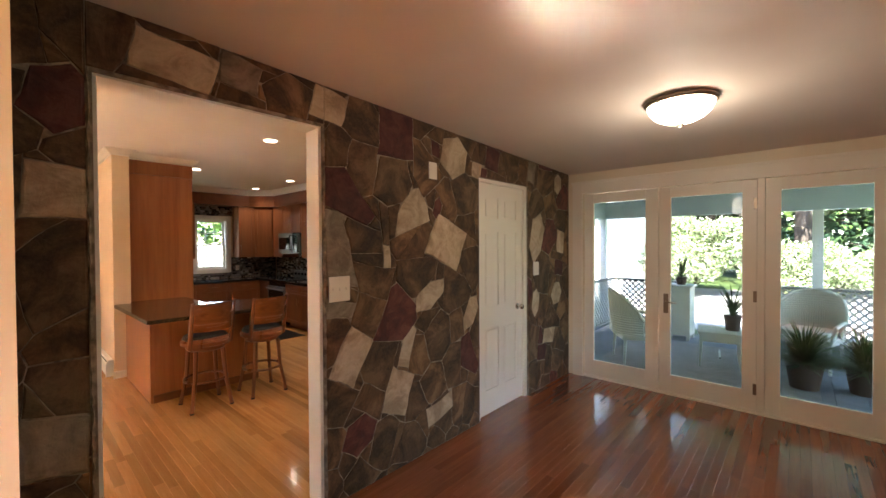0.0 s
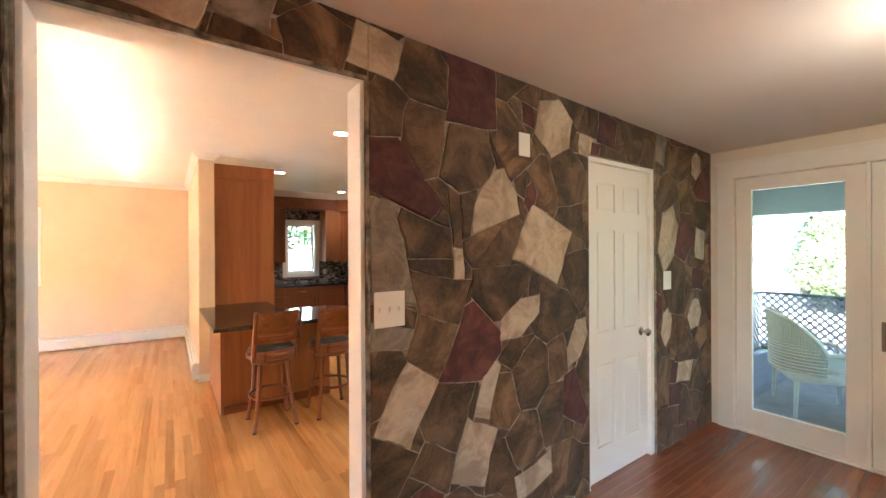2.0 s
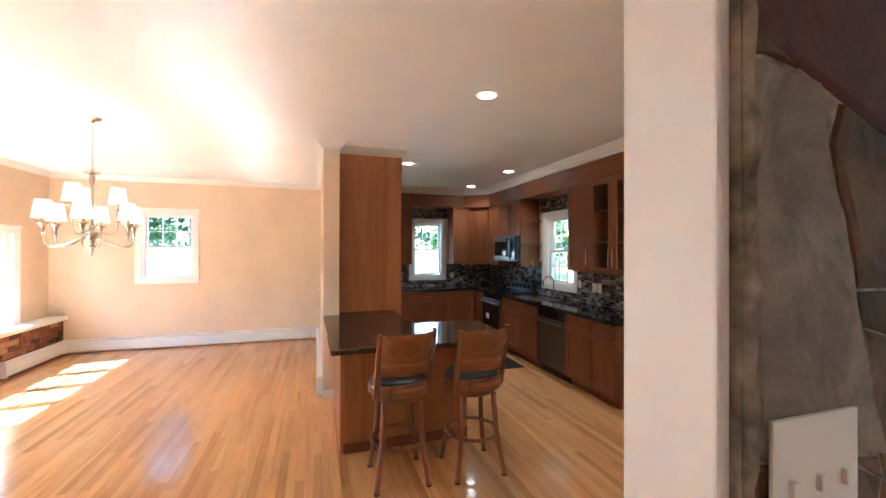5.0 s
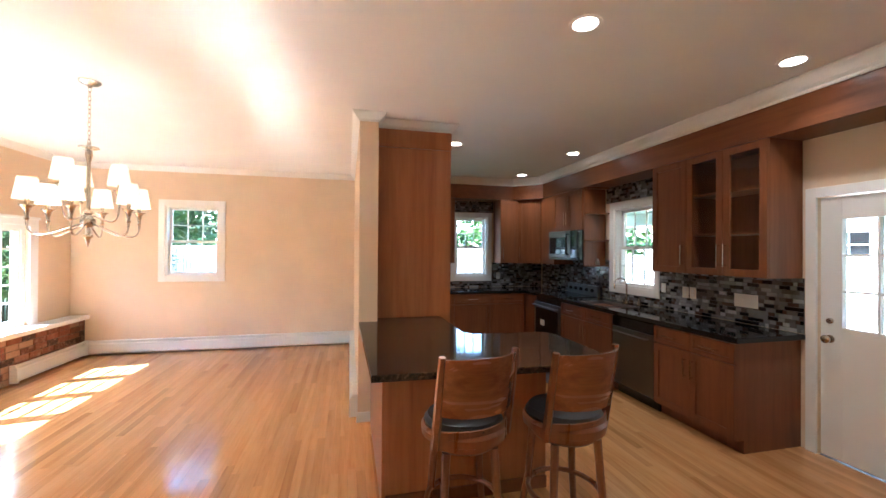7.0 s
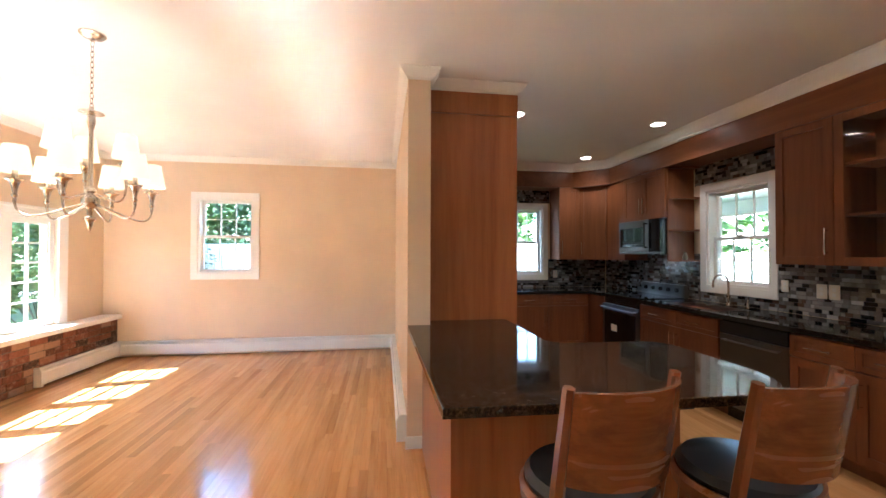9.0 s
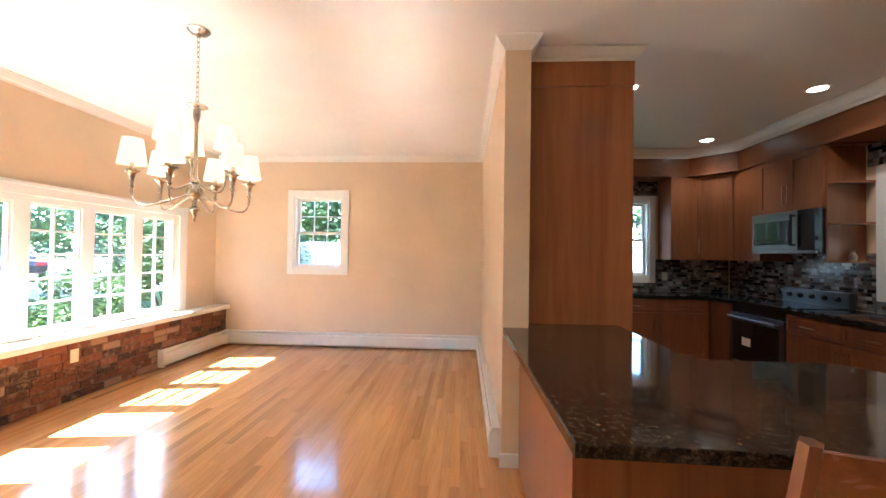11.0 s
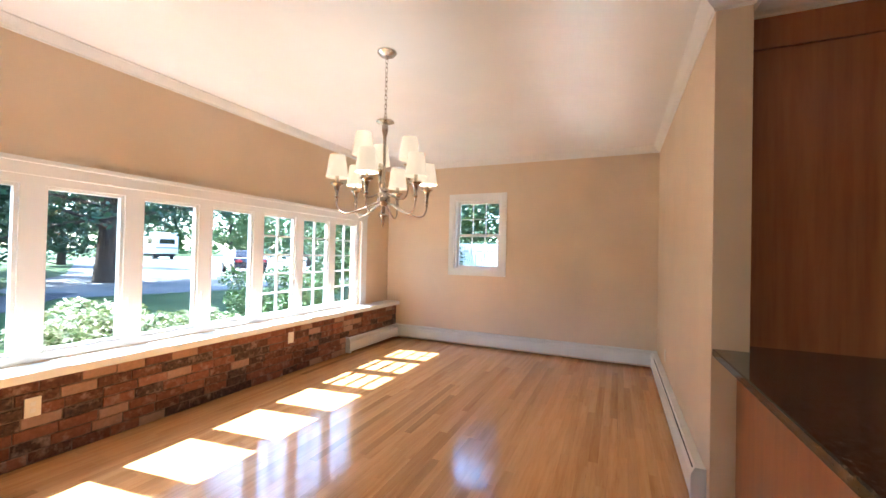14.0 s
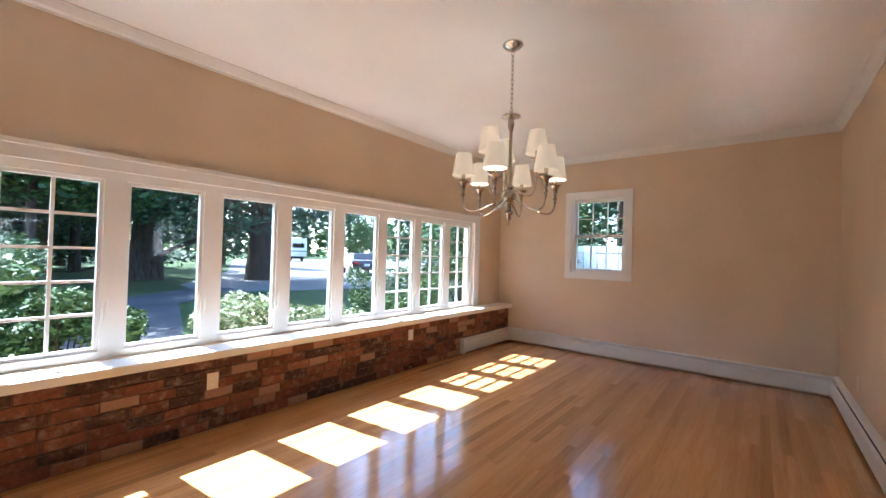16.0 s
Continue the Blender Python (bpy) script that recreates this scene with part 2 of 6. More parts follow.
def box(bm, x0, y0, z0, x1, y1, z1, bevel=0.0):
    """Adds a box with chamfered edges to bm."""
    m = Matrix.LocRotScale(((x0 + x1) / 2, (y0 + y1) / 2, (z0 + z1) / 2), None, (abs(x1 - x0), abs(y1 - y0), abs(z1 - z0)))
    made = bmesh.ops.create_cube(bm, size=1, matrix=m)
    if bevel:
        es = {e for v in made["verts"] for e in v.link_edges}
        bmesh.ops.bevel(bm, geom=list(es), offset=bevel, segments=2, profile=0.6, affect="EDGES")
    return bm


def boxes(*rows, bevel=0.0):
    bm = bmesh.new()
    for r in rows:
        box(bm, *r, bevel=bevel)
    return bm


def lathe(bm, profile, steps=24, at=(0, 0, 0)):
    """Turns (radius, height) pairs round the z axis."""
    rings = []
    for r, z in profile:
        if r < 1e-5:
            rings.append([bm.verts.new((at[0], at[1], at[2] + z))])
        else:
            rings.append([bm.verts.new((at[0] + r * math.cos(2 * math.pi * i / steps), at[1] + r * math.sin(2 * math.pi * i / steps), at[2] + z)) for i in range(steps)])
    for a, b in zip(rings, rings[1:]):
        for i in range(steps):
            j = (i + 1) % steps
            if len(a) == 1 and len(b) > 1:
                bm.faces.new((a[0], b[j], b[i]))
            elif len(b) == 1 and len(a) > 1:
                bm.faces.new((a[i], a[j], b[0]))
            elif len(a) > 1:
                bm.faces.new((a[i], a[j], b[j], b[i]))
    return bm


def tube(bm, points, radius, steps=8):
    """A round bar along points; radius may be one number or one for each point."""
    ps = [Vector(p) for p in points]
    rs = radius if isinstance(radius, (list, tuple)) else [radius] * len(ps)
    rings = []
    for i, p in enumerate(ps):
        d = (ps[min(i + 1, len(ps) - 1)] - ps[max(i - 1, 0)]).normalized()
        side = d.cross(Vector((0, 0, 1)) if abs(d.z) < 0.95 else Vector((1, 0, 0))).normalized()
        up = side.cross(d)
        rings.append([bm.verts.new(p + rs[i] * (math.cos(a) * side + math.sin(a) * up)) for a in (2 * math.pi * k / steps for k in range(steps))])
    for a, b in zip(rings, rings[1:]):
        for i in range(steps):
            j = (i + 1) % steps
            bm.faces.new((a[i], a[j], b[j], b[i]))
    bm.faces.new(rings[0][::-1])
    bm.faces.new(rings[-1])
    return bm


def prism(bm, outline, z0, z1, bevel=0.0):
    """A flat slab with that outline, seen from above."""
    low = [bm.verts.new((x, y, z0)) for x, y in outline]
    face = bm.faces.new(low)
    up = bmesh.ops.extrude_face_region(bm, geom=[face])
    vs = [v for v in up["geom"] if isinstance(v, bmesh.types.BMVert)]
    bmesh.ops.translate(bm, verts=vs, vec=(0, 0, z1 - z0))
    if bevel:
        es = [e for v in vs for e in v.link_edges if all(abs(w.co.z - z1) < 1e-6 for w in e.verts)]
        bmesh.ops.bevel(bm, geom=list(set(es)), offset=bevel, segments=2, profile=0.5, affect="EDGES")
    return bm


def mesh_of(name, bm, material, smooth=False):
    bmesh.ops.recalc_face_normals(bm, faces=bm.faces)
    me = bpy.data.meshes.new(name)
    bm.to_mesh(me)
    bm.free()
    me.materials.append(material)
    if smooth:
        me.shade_smooth()
        me.set_sharp_from_angle(angle=radians(38))
    return me


def part(name, bm, material, parent, label="", smooth=False):
    ob = new(name, mesh_of(name, bm, material, smooth))
    ob.parent = parent
    if label:
        ob["label"] = label
    return ob


def thing(name, label, category, at=(0, 0, 0), group="", turn=0):
    ob = new(name)
    ob.empty_display_size = 0.1
    ob.matrix_world = pose(*at, 0, 0, turn)
    return tagged(ob, label, category, group)


def structure(name, bm, material, label, category, smooth=False):
    return tagged(new(name, mesh_of(name, bm, material, smooth)), label, category, kind="structure")


def wall_blocks(u0, u1, z0, z1, holes):
    """Rectangles (u0, z0, u1, z1) that fill a wall round its holes (u0, u1, z0, z1)."""
    out, cuts = [], sorted({u0, u1, *(c for h in holes for c in h[:2] if u0 < c < u1)})
    for a, b in zip(cuts, cuts[1:]):
        z = z0
        for h in sorted((h for h in holes if h[0] <= a + 1e-6 and h[1] >= b - 1e-6), key=lambda h: h[2]):
            if h[2] > z + 1e-6:
                out.append((a, z, b, h[2]))
            z = max(z, h[3])
        if z < z1 - 1e-6:
            out.append((a, z, b, z1))
    return out


def wall_x(name, x0, x1, y0, y1, z0, z1, holes, material, label):
    return structure(name, boxes(*[(x0, a, c, x1, b, d) for a, c, b, d in wall_blocks(y0, y1, z0, z1, holes)]), material, label, "wall")


def wall_y(name, y0, y1, x0, x1, z0, z1, holes, material, label):
    return structure(name, boxes(*[(a, y0, c, b, y1, d) for a, c, b, d in wall_blocks(x0, x1, z0, z1, holes)]), material, label, "wall")


def no_shadow(ob):
    ob.visible_shadow = False
    return ob

# ---- structure ----
H = 2.67
WX, NY, EX, SY = -2.77, 9.38, 4.32, 2.55
BAY0, PITCH = 4.06, 0.573
# Bays -2 and -1 are unseen, added for the daylight they let in.
BAYS = range(-2, 8)
strip = (BAY0 - 2 * PITCH, BAY0 + 8 * PITCH, 0.565, 1.765)
wall_x("wall_west", WX - 0.18, WX, SY, NY, 0, H, [strip], WALL, "peach painted wall above a long window row")
wall_y("wall_north", NY, NY + 0.16, WX - 0.18, EX + 0.18, 0, H, [(-1.63, -0.925, 1.09, 2.11), (2.70, 3.27, 1.05, 2.06)], WALL, "peach painted wall with two small windows")
wall_x("wall_east", EX, EX + 0.18, SY, NY, 0, H, [(6.71, 7.41, 1.04, 2.04), (4.25, 5.12, 0, 1.89)], WALL, "peach painted kitchen wall")
stone_wall = wall_y("wall_stone", 2.416, SY, WX - 0.18, 4.9, 0, 2.75, [(0.365, 1.385, 0, 2.235), (2.914, 3.75, 0, 2.125)], MORTAR, "dark fieldstone wall with tan and maroon stones")
wall_y("wall_plaster", SY, SY + 0.012, 1.385, EX, 0, H, [], WALL, "peach plaster on the kitchen side")
wall_y("wall_plaster_west", SY, SY + 0.012, WX, 0.385, 0, H, [], WALL, "peach plaster on the dining side")
wall_y("wall_plaster_head", SY, SY + 0.012, 0.385, 1.385, 2.235, H, [], WALL, "peach plaster above the opening")
wall_x("wall_den_west", 0.02, 0.141, -2.5, 2.478, 0, 2.75, [(-0.45, 1.02, 0, 2.1)], CREAM, "cream painted den wall with a doorway")
wall_x("wall_den_east", 4.72, 4.90, -2.5, 2.478, 0, 2.75, [(-0.165, 2.24, 0, 2.12)], CREAM, "cream painted wall round glazed doors")
wall_y("wall_den_south", -2.62, -2.5, -1.6, 4.9, 0, 2.75, [], CREAM, "cream painted den wall")
wall_x("wall_hall", -1.72, -1.6, -2.5, 2.478, 0, 2.75, [(-1.9, 0.9, 0.6, 1.9)], CREAM, "cream painted hall wall")
structure("ceiling", boxes((WX - 0.18, SY, H, EX + 0.18, NY + 0.16, H + 0.1)), CEIL, "smooth satin white ceiling", "ceiling")


def den_ceiling():
    bm = bmesh.new()
    ends = [(-1.72, 2.52), (0.6, 2.50), (4.9, 2.355)]
    low = [[bm.verts.new((x, y, z)) for x, z in ends] for y in (-2.62, 2.478)]
    high = [[bm.verts.new((x, y, 2.8)) for x, z in ends] for y in (-2.62, 2.478)]
    for rows in (low, high):
        for i in range(2):
            bm.faces.new((rows[0][i], rows[0][i + 1], rows[1][i + 1], rows[1][i]))
    for k in range(2):
        for i in range(2):
            bm.faces.new((low[k][i], low[k][i + 1], high[k][i + 1], high[k][i]))
    for i in (0, 2):
        bm.faces.new((low[0][i], low[1][i], high[1][i], high[0][i]))
    return bm


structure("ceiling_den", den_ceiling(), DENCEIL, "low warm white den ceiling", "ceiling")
structure("subfloor", boxes((WX - 0.18, 2.50, -0.12, EX + 0.18, NY + 0.16, -0.016)), BLACK, "dark subfloor under the oak strips", "floor")
structure("subfloor_den", boxes((-1.72, -2.62, -0.12, 4.9, 2.50, -0.016)), BLACK, "dark subfloor under the red strips", "floor")
structure("roof", boxes((WX - 0.55, 2.0, H + 0.12, EX + 0.3, NY + 0.6, H + 0.3)), MORTAR, "flat roof over the dining room", "roof")
structure("roof_den", boxes((-1.9, -2.8, 2.81, 5.0, 1.99, 2.95)), MORTAR, "flat roof over the den", "roof")


def crown(name, points, side, size=1.0):
    """A cove moulding along the top of walls; points are (x, y) corners with the room on the given side."""
    profile = [(0.0, H - 0.075), (0.008, H - 0.075), (0.012, H - 0.062), (0.03, H - 0.05), (0.05, H - 0.025), (0.058, H - 0.012), (0.066, H - 0.008), (0.066, H - 0.001), (0.0, H - 0.001)]
    profile = [(d * size, H - (H - z) * size if z < H - 0.002 else z) for d, z in profile]
    bm = bmesh.new()
    ps = [Vector(p) for p in points]
    rings = []
    for i, p in enumerate(ps):
        a = (p - ps[i - 1]).normalized() if i else (ps[1] - p).normalized()
        b = (ps[i + 1] - p).normalized() if i + 1 < len(ps) else a
        na, nb = Vector((-a.y, a.x)) * side, Vector((-b.y, b.x)) * side
        n = na + nb
        n = n / max(n.dot(na), 0.2)
        rings.append([bm.verts.new((p.x + n.x * d, p.y + n.y * d, z)) for d, z in profile])
    for a, b in zip(rings, rings[1:]):
        for i in range(len(profile)):
            j = (i + 1) % len(profile)
            bm.faces.new((a[i], a[j], b[j], b[i]))
    bm.faces.new(rings[0][::-1])
    bm.faces.new(rings[-1])
    return structure(name, bm, WHITE, "white cove crown moulding", "moulding")


FX0, FX1, FY = 1.19, 1.885, 6.56
WEND = 6.40
crown("crown_moulding", [(WX, SY + 0.012), (WX, NY), (1.03, NY), (1.03, WEND), (FX0, WEND), (FX0, FY), (FX1, FY), (FX1, 7.50)], -1)
crown("crown_kitchen", [(1.95, 9.04), (3.60, 9.04), (3.96, 8.68), (3.96, SY + 0.012), (WX, SY + 0.012)], -1, 1.45)

# fin wall between dining room and kitchen
structure("wall_fin", boxes((1.03, WEND, 0, FX0, NY, H)), WALL, "peach wall end between dining room and kitchen", "wall")
structure("baseboard_fin", boxes((1.018, WEND - 0.014, 0.0, FX0, WEND, 0.085), bevel=0.004), WHITE, "white baseboard on the wall end", "baseboard")
structure("baseboard_kitchen", boxes((EX - 0.014, SY + 0.012, 0, EX, 4.16, 0.10), bevel=0.004), WHITE, "white kitchen baseboard", "baseboard")


def casing_y(name, x0, x1, z0, z1, y, w, label, sill=True):
    """A flat white casing round an opening in a wall that faces -y."""
    d = 0.02
    rows = [(x0 - w, y - d, z0 - (w if sill else 0), x0, y, z1 + w), (x1, y - d, z0 - (w if sill else 0), x1 + w, y, z1 + w), (x0, y - d, z1, x1, y, z1 + w)]
    if sill:
        rows.append((x0, y - d, z0 - w, x1, y, z0))
    return structure(name, boxes(*rows, bevel=0.004), WHITE, label, "casing")


def casing_x(name, y0, y1, z0, z1, x, w, face, label, sill=True):
    """The same for a wall whose room lies on the face (+1 or -1) side."""
    a, b = (x, x + 0.02) if face > 0 else (x - 0.02, x)
    rows = [(a, y0 - w, z0 - (w if sill else 0), b, y0, z1 + w), (a, y1, z0 - (w if sill else 0), b, y1 + w, z1 + w), (a, y0, z1, b, y1, z1 + w)]
    if sill:
        rows.append((a, y0, z0 - w, b, y1, z0))
    return structure(name, boxes(*rows, bevel=0.004), WHITE, label, "casing")


casing_y("casing_dining", -1.63, -0.925, 1.09, 2.11, NY, 0.083, "white window casing on a peach wall")
casing_y("casing_sink_north", 2.70, 3.27, 1.05, 2.06, NY, 0.08, "white kitchen window casing")
casing_x("casing_sink_east", 6.71, 7.41, 1.04, 2.04, EX, 0.08, -1, "white casing of the window over the sink")
casing_x("casing_back_door", 4.25, 5.12, 0, 1.89, EX, 0.07, -1, "white casing of the back door", False)


def sash_window(name, label, along, u0, u1, z0, z1, face, grid):
    """A double-hung window; along 'x' sits in a wall that faces -y, 'y' in one that faces -x."""
    w = thing(name, label, "window")
    w["kind"] = "structure"

    def at(u, d, z, u2, d2, z2):
        return (u, face + d, z, u2, face + d2, z2) if along == "x" else (face + d, u, z, face + d2, u2, z2)

    f, zm = 0.022, (z0 + z1) / 2 - 0.01
    part("window_frame", boxes(at(u0, 0, z0, u0 + f, 0.14, z1), at(u1 - f, 0, z0, u1, 0.14, z1), at(u0 + f, 0, z1 - f, u1 - f, 0.14, z1), at(u0 + f, 0, z0, u1 - f, 0.14, z0 + f), bevel=0.003), WHITE, w)
    for nm, a, b, d in (("upper_sash", zm - 0.018, z1 - f, 0.09), ("lower_sash", z0 + f, zm + 0.018, 0.055)):
        s = 0.035
        sash = part(nm, boxes(at(u0 + f, d, a, u0 + f + s, d + 0.032, b), at(u1 - f - s, d, a, u1 - f, d + 0.032, b), at(u0 + f + s, d, b - s, u1 - f - s, d + 0.032, b), at(u0 + f + s, d, a, u1 - f - s, d + 0.032, a + s), bevel=0.003), WHITE, w)
        no_shadow(part("pane", boxes(at(u0 + f + s, d + 0.014, a + s, u1 - f - s, d + 0.018, b - s)), GLASS, sash))
        cols, rows = grid
        g0, g1 = u0 + f + s, u1 - f - s
        bars = [at(g0 + (g1 - g0) * k / cols - 0.006, d + 0.006, a + s, g0 + (g1 - g0) * k / cols + 0.006, d + 0.026, b - s) for k in range(1, cols)]
        bars += [at(g0, d + 0.007, a + s + (b - a - 2 * s) * k / rows - 0.006, g1, d + 0.025, a + s + (b - a - 2 * s) * k / rows + 0.006) for k in range(1, rows)]
        part("muntin", boxes(*bars), WHITE, sash)
    lock = boxes(at((u0 + u1) / 2 - 0.03, 0.04, zm + 0.018, (u0 + u1) / 2 + 0.03, 0.06, zm + 0.03), bevel=0.003)
    part("sash_lock", lock, NICKEL, w)
    return w


sash_window("window_1", "white double-hung dining window with slim grilles", "x", -1.63, -0.925, 1.09, 2.11, NY, (3, 2))
sash_window("window_2", "white double-hung kitchen window with grilles", "x", 2.70, 3.27, 1.05, 2.06, NY, (3, 2))
sash_window("window_3", "white double-hung window over the kitchen sink", "y", 6.71, 7.41, 1.04, 2.04, EX, (3, 2))


def bay(i, gridded):
    """One casement of the long window row."""
    y0 = BAY0 + i * PITCH
    y1 = y0 + PITCH
    kind = "white casement window with a ten-light grille" if gridded else "white casement window with one clear pane"
    w = thing("casement_window", kind + ", above a brick ledge", "window", group="window row above the brick ledge")
    g0, g1, zb, zt = y0 + 0.081, y1 - 0.081, 0.635, 1.672
    xo = WX - 0.10
    part("window_frame", boxes((xo, y0, 0.565, WX - 0.03, g0 - 0.022, 1.765), (xo, g1 + 0.022, 0.565, WX - 0.03, y1, 1.765), (xo, g0 - 0.022, zt + 0.022, WX - 0.03, g1 + 0.022, 1.765), (xo, g0 - 0.022, 0.565, WX - 0.03, g1 + 0.022, zb - 0.022)), WHITE, w)
    sash = part("sash", boxes((xo + 0.01, g0 - 0.022, zb - 0.022, WX - 0.045, g0, zt + 0.022), (xo + 0.01, g1, zb - 0.022, WX - 0.045, g1 + 0.022, zt + 0.022), (xo + 0.01, g0, zt, WX - 0.045, g1, zt + 0.022), (xo + 0.01, g0, zb - 0.022, WX - 0.045, g1, zb), bevel=0.003), WHITE, w)
    no_shadow(part("pane", boxes((xo + 0.022, g0, zb, xo + 0.027, g1, zt)), GLASS, sash))
    if gridded:
        ym = (g0 + g1) / 2
        part("muntin", boxes((xo + 0.012, ym - 0.009, zb, xo + 0.04, ym + 0.009, zt), *[(xo + 0.013, g0, zb + (zt - zb) * k / 5 - 0.009, xo + 0.039, g1, zb + (zt - zb) * k / 5 + 0.009) for k in range(1, 5)]), WHITE, sash)
    latch = boxes((WX - 0.03, g1 + 0.04, 0.80, WX - 0.018, g1 + 0.06, 0.90), (WX - 0.018, g1 + 0.044, 0.83, WX - 0.008, g1 + 0.056, 0.93), bevel=0.003)
    part("latch", latch, WHITE, w)
    return w


for i in BAYS:
    bay(i, i < 1 or i > 4)
structure("casing_window_row", boxes((WX, strip[0] - 0.13, 0.56, WX + 0.02, strip[0], 1.845), (WX, strip[1], 0.56, WX + 0.02, strip[1] + 0.13, 1.845), (WX, strip[0], 1.745, WX + 0.02, strip[1], 1.845), (WX + 0.02, strip[0] - 0.14, 1.82, WX + 0.034, strip[1] + 0.14, 1.852), bevel=0.004), WHITE, "wide white casing round the window row", "casing")
structure("window_ledge", boxes((WX - 0.03, SY + 0.02, 0.505, WX + 0.235, NY, 0.56), bevel=0.006), WHITE, "deep white window ledge on brick", "sill")
brick_core = structure("wall_brick", boxes((WX, SY + 0.012, 0, WX + 0.175, NY, 0.505)), BRICKJOINT, "low used-brick wall under the windows", "wall")

# opening between den and kitchen: white painted lining
structure("opening_lining", boxes((0.358, 2.428, 0, 0.381, SY + 0.016, 2.225), (1.365, 2.428, 0, 1.386, SY + 0.016, 2.225), (0.358, 2.428, 2.225, 1.386, SY + 0.016, 2.248), bevel=0.004), WHITE, "white lining of the opening in the stone wall", "trim")



def ragged_mortar():
    """Rough mortar smeared between the lining and the first stones."""
    rng = random.Random(23)
    bm = bmesh.new()
    for x0, side in ((1.387, 1), (0.357, -1)):
        rings = []
        for k in range(76):
            z = 0.004 + 2.24 * k / 75
            w, d = rng.uniform(0.008, 0.02), rng.uniform(0.0, 0.012)
            rings.append([bm.verts.new((x0 + side * u, y, z + rng.uniform(-0.006, 0.006) * (0 < k < 75))) for u, y in ((0.0, 2.44), (0.001, 2.404 + d), (w * 0.6, 2.402 + d * 0.7), (w, 2.44))])
        for a, b in zip(rings, rings[1:]):
            for i in range(4):
                bm.faces.new((a[i], a[(i + 1) % 4], b[(i + 1) % 4], b[i]))
        bm.faces.new(rings[0][::-1])
        bm.faces.new(rings[-1])
    return bm


structure("opening_mortar", ragged_mortar(), MORTAR, "rough mortar edge beside the white lining", "trim")

# glazed doors to the porch
structure("porch_door_frame", boxes((4.70, 2.24, 0, 4.72, 2.36, 2.24), (4.70, -0.285, 0, 4.72, -0.165, 2.24), (4.70, -0.165, 2.12, 4.72, 2.24, 2.24), (4.692, -0.30, 2.235, 4.72, 2.375, 2.262), (4.73, 1.452, 0, 4.86, 1.474, 2.12), (4.73, 0.600, 0, 4.86, 0.655, 2.12), (4.72, -0.165, 0.0, 4.88, 2.24, 0.018), bevel=0.004), CREAMTRIM, "cream painted frame of three glazed doors", "casing")


def porch_door(name, y0, y1, label, hinge=None, handle=None):
    d = thing(name, label, "door")
    d["kind"] = "structure"
    s, b = 0.105, 0.18
    part("door_leaf", boxes((4.752, y0, 0.02, 4.80, y0 + s, 2.115), (4.752, y1 - s, 0.02, 4.80, y1, 2.115), (4.752, y0 + s, 2.01, 4.80, y1 - s, 2.115), (4.752, y0 + s, 0.02, 4.80, y1 - s, 0.02 + b), bevel=0.003), CREAMTRIM, d)
    no_shadow(part("pane", boxes((4.772, y0 + s, 0.02 + b, 4.778, y1 - s, 2.01)), DIMMED_GLASS, d))
    if hinge:
        for z in (0.22, 1.06, 1.90):
            bm = boxes((4.742, hinge - 0.012, z - 0.05, 4.752, hinge + 0.022, z + 0.05), bevel=0.002)
            tube(bm, [(4.74, hinge - 0.012, z - 0.052), (4.74, hinge - 0.012, z + 0.052)], 0.007)
            part("hinge", bm, BRONZE, d)
    if handle:
        bm = boxes((4.742, handle - 0.022, 0.83, 4.752, handle + 0.022, 1.03), bevel=0.004)
        tube(bm, [(4.742, handle, 0.95), (4.70, handle, 0.95), (4.695, handle - 0.03, 0.95), (4.695, handle - 0.11, 0.945)], 0.008)
        part("door_handle", bm, BRONZE, d, "dull bronze lever on a long plate")
    return d


porch_door("door_1", 1.476, 2.236, "white glazed fixed door beside the stone wall")
porch_door("door_2", 0.658, 1.450, "white hinged glass door to the porch, closed", 0.660, 1.385)
porch_door("door_3", -0.162, 0.598, "white glazed fixed door to the porch")



def fixed_window(name, along, u0, u1, z0, z1, d0, d1, lights, label):
    """A row of fixed lights that fills an opening from depth d0 to d1."""
    w = thing(name, label, "window")
    w["kind"] = "structure"

    def at(a, z, b, e, inset=0.0):
        return (a, d0 + inset, z, b, d1 - inset, e) if along == "x" else (d0 + inset, a, z, d1 - inset, b, e)

    f, step = 0.05, (u1 - u0) / lights
    posts = [at(u0 + max(0, k * step - f / 2) if k < lights else u1 - f, z0 + f, u0 + (f if k == 0 else min(u1 - u0, k * step + f / 2)), z1 - f) for k in range(lights + 1)]
    part("window_frame", boxes(at(u0, z0, u1, z0 + f), at(u0, z1 - f, u1, z1), *posts, bevel=0.004), WHITE, w)
    mid = (d1 - d0) / 2 - 0.003
    for k in range(lights):
        no_shadow(part("pane", boxes(at(u0 + k * step + f / 2, z0 + f, u0 + (k + 1) * step - f / 2, z1 - f, mid)), GLASS, w))


# Unseen hall window, added to bring more daylight onto the den ceiling.
fixed_window("window_4", "y", -1.9, 0.9, 0.6, 1.9, -1.70, -1.62, 3, "white three-light hall window, unseen, added to light the den")

# six-panel door in the stone wall
structure("stone_door_frame", boxes((2.914, 2.43, 0, 2.945, SY, 2.125), (3.70, 2.43, 0, 3.75, SY, 2.125), (2.945, 2.43, 2.095, 3.70, SY, 2.125), bevel=0.003), CREAMTRIM, "white frame of the panelled door", "casing")


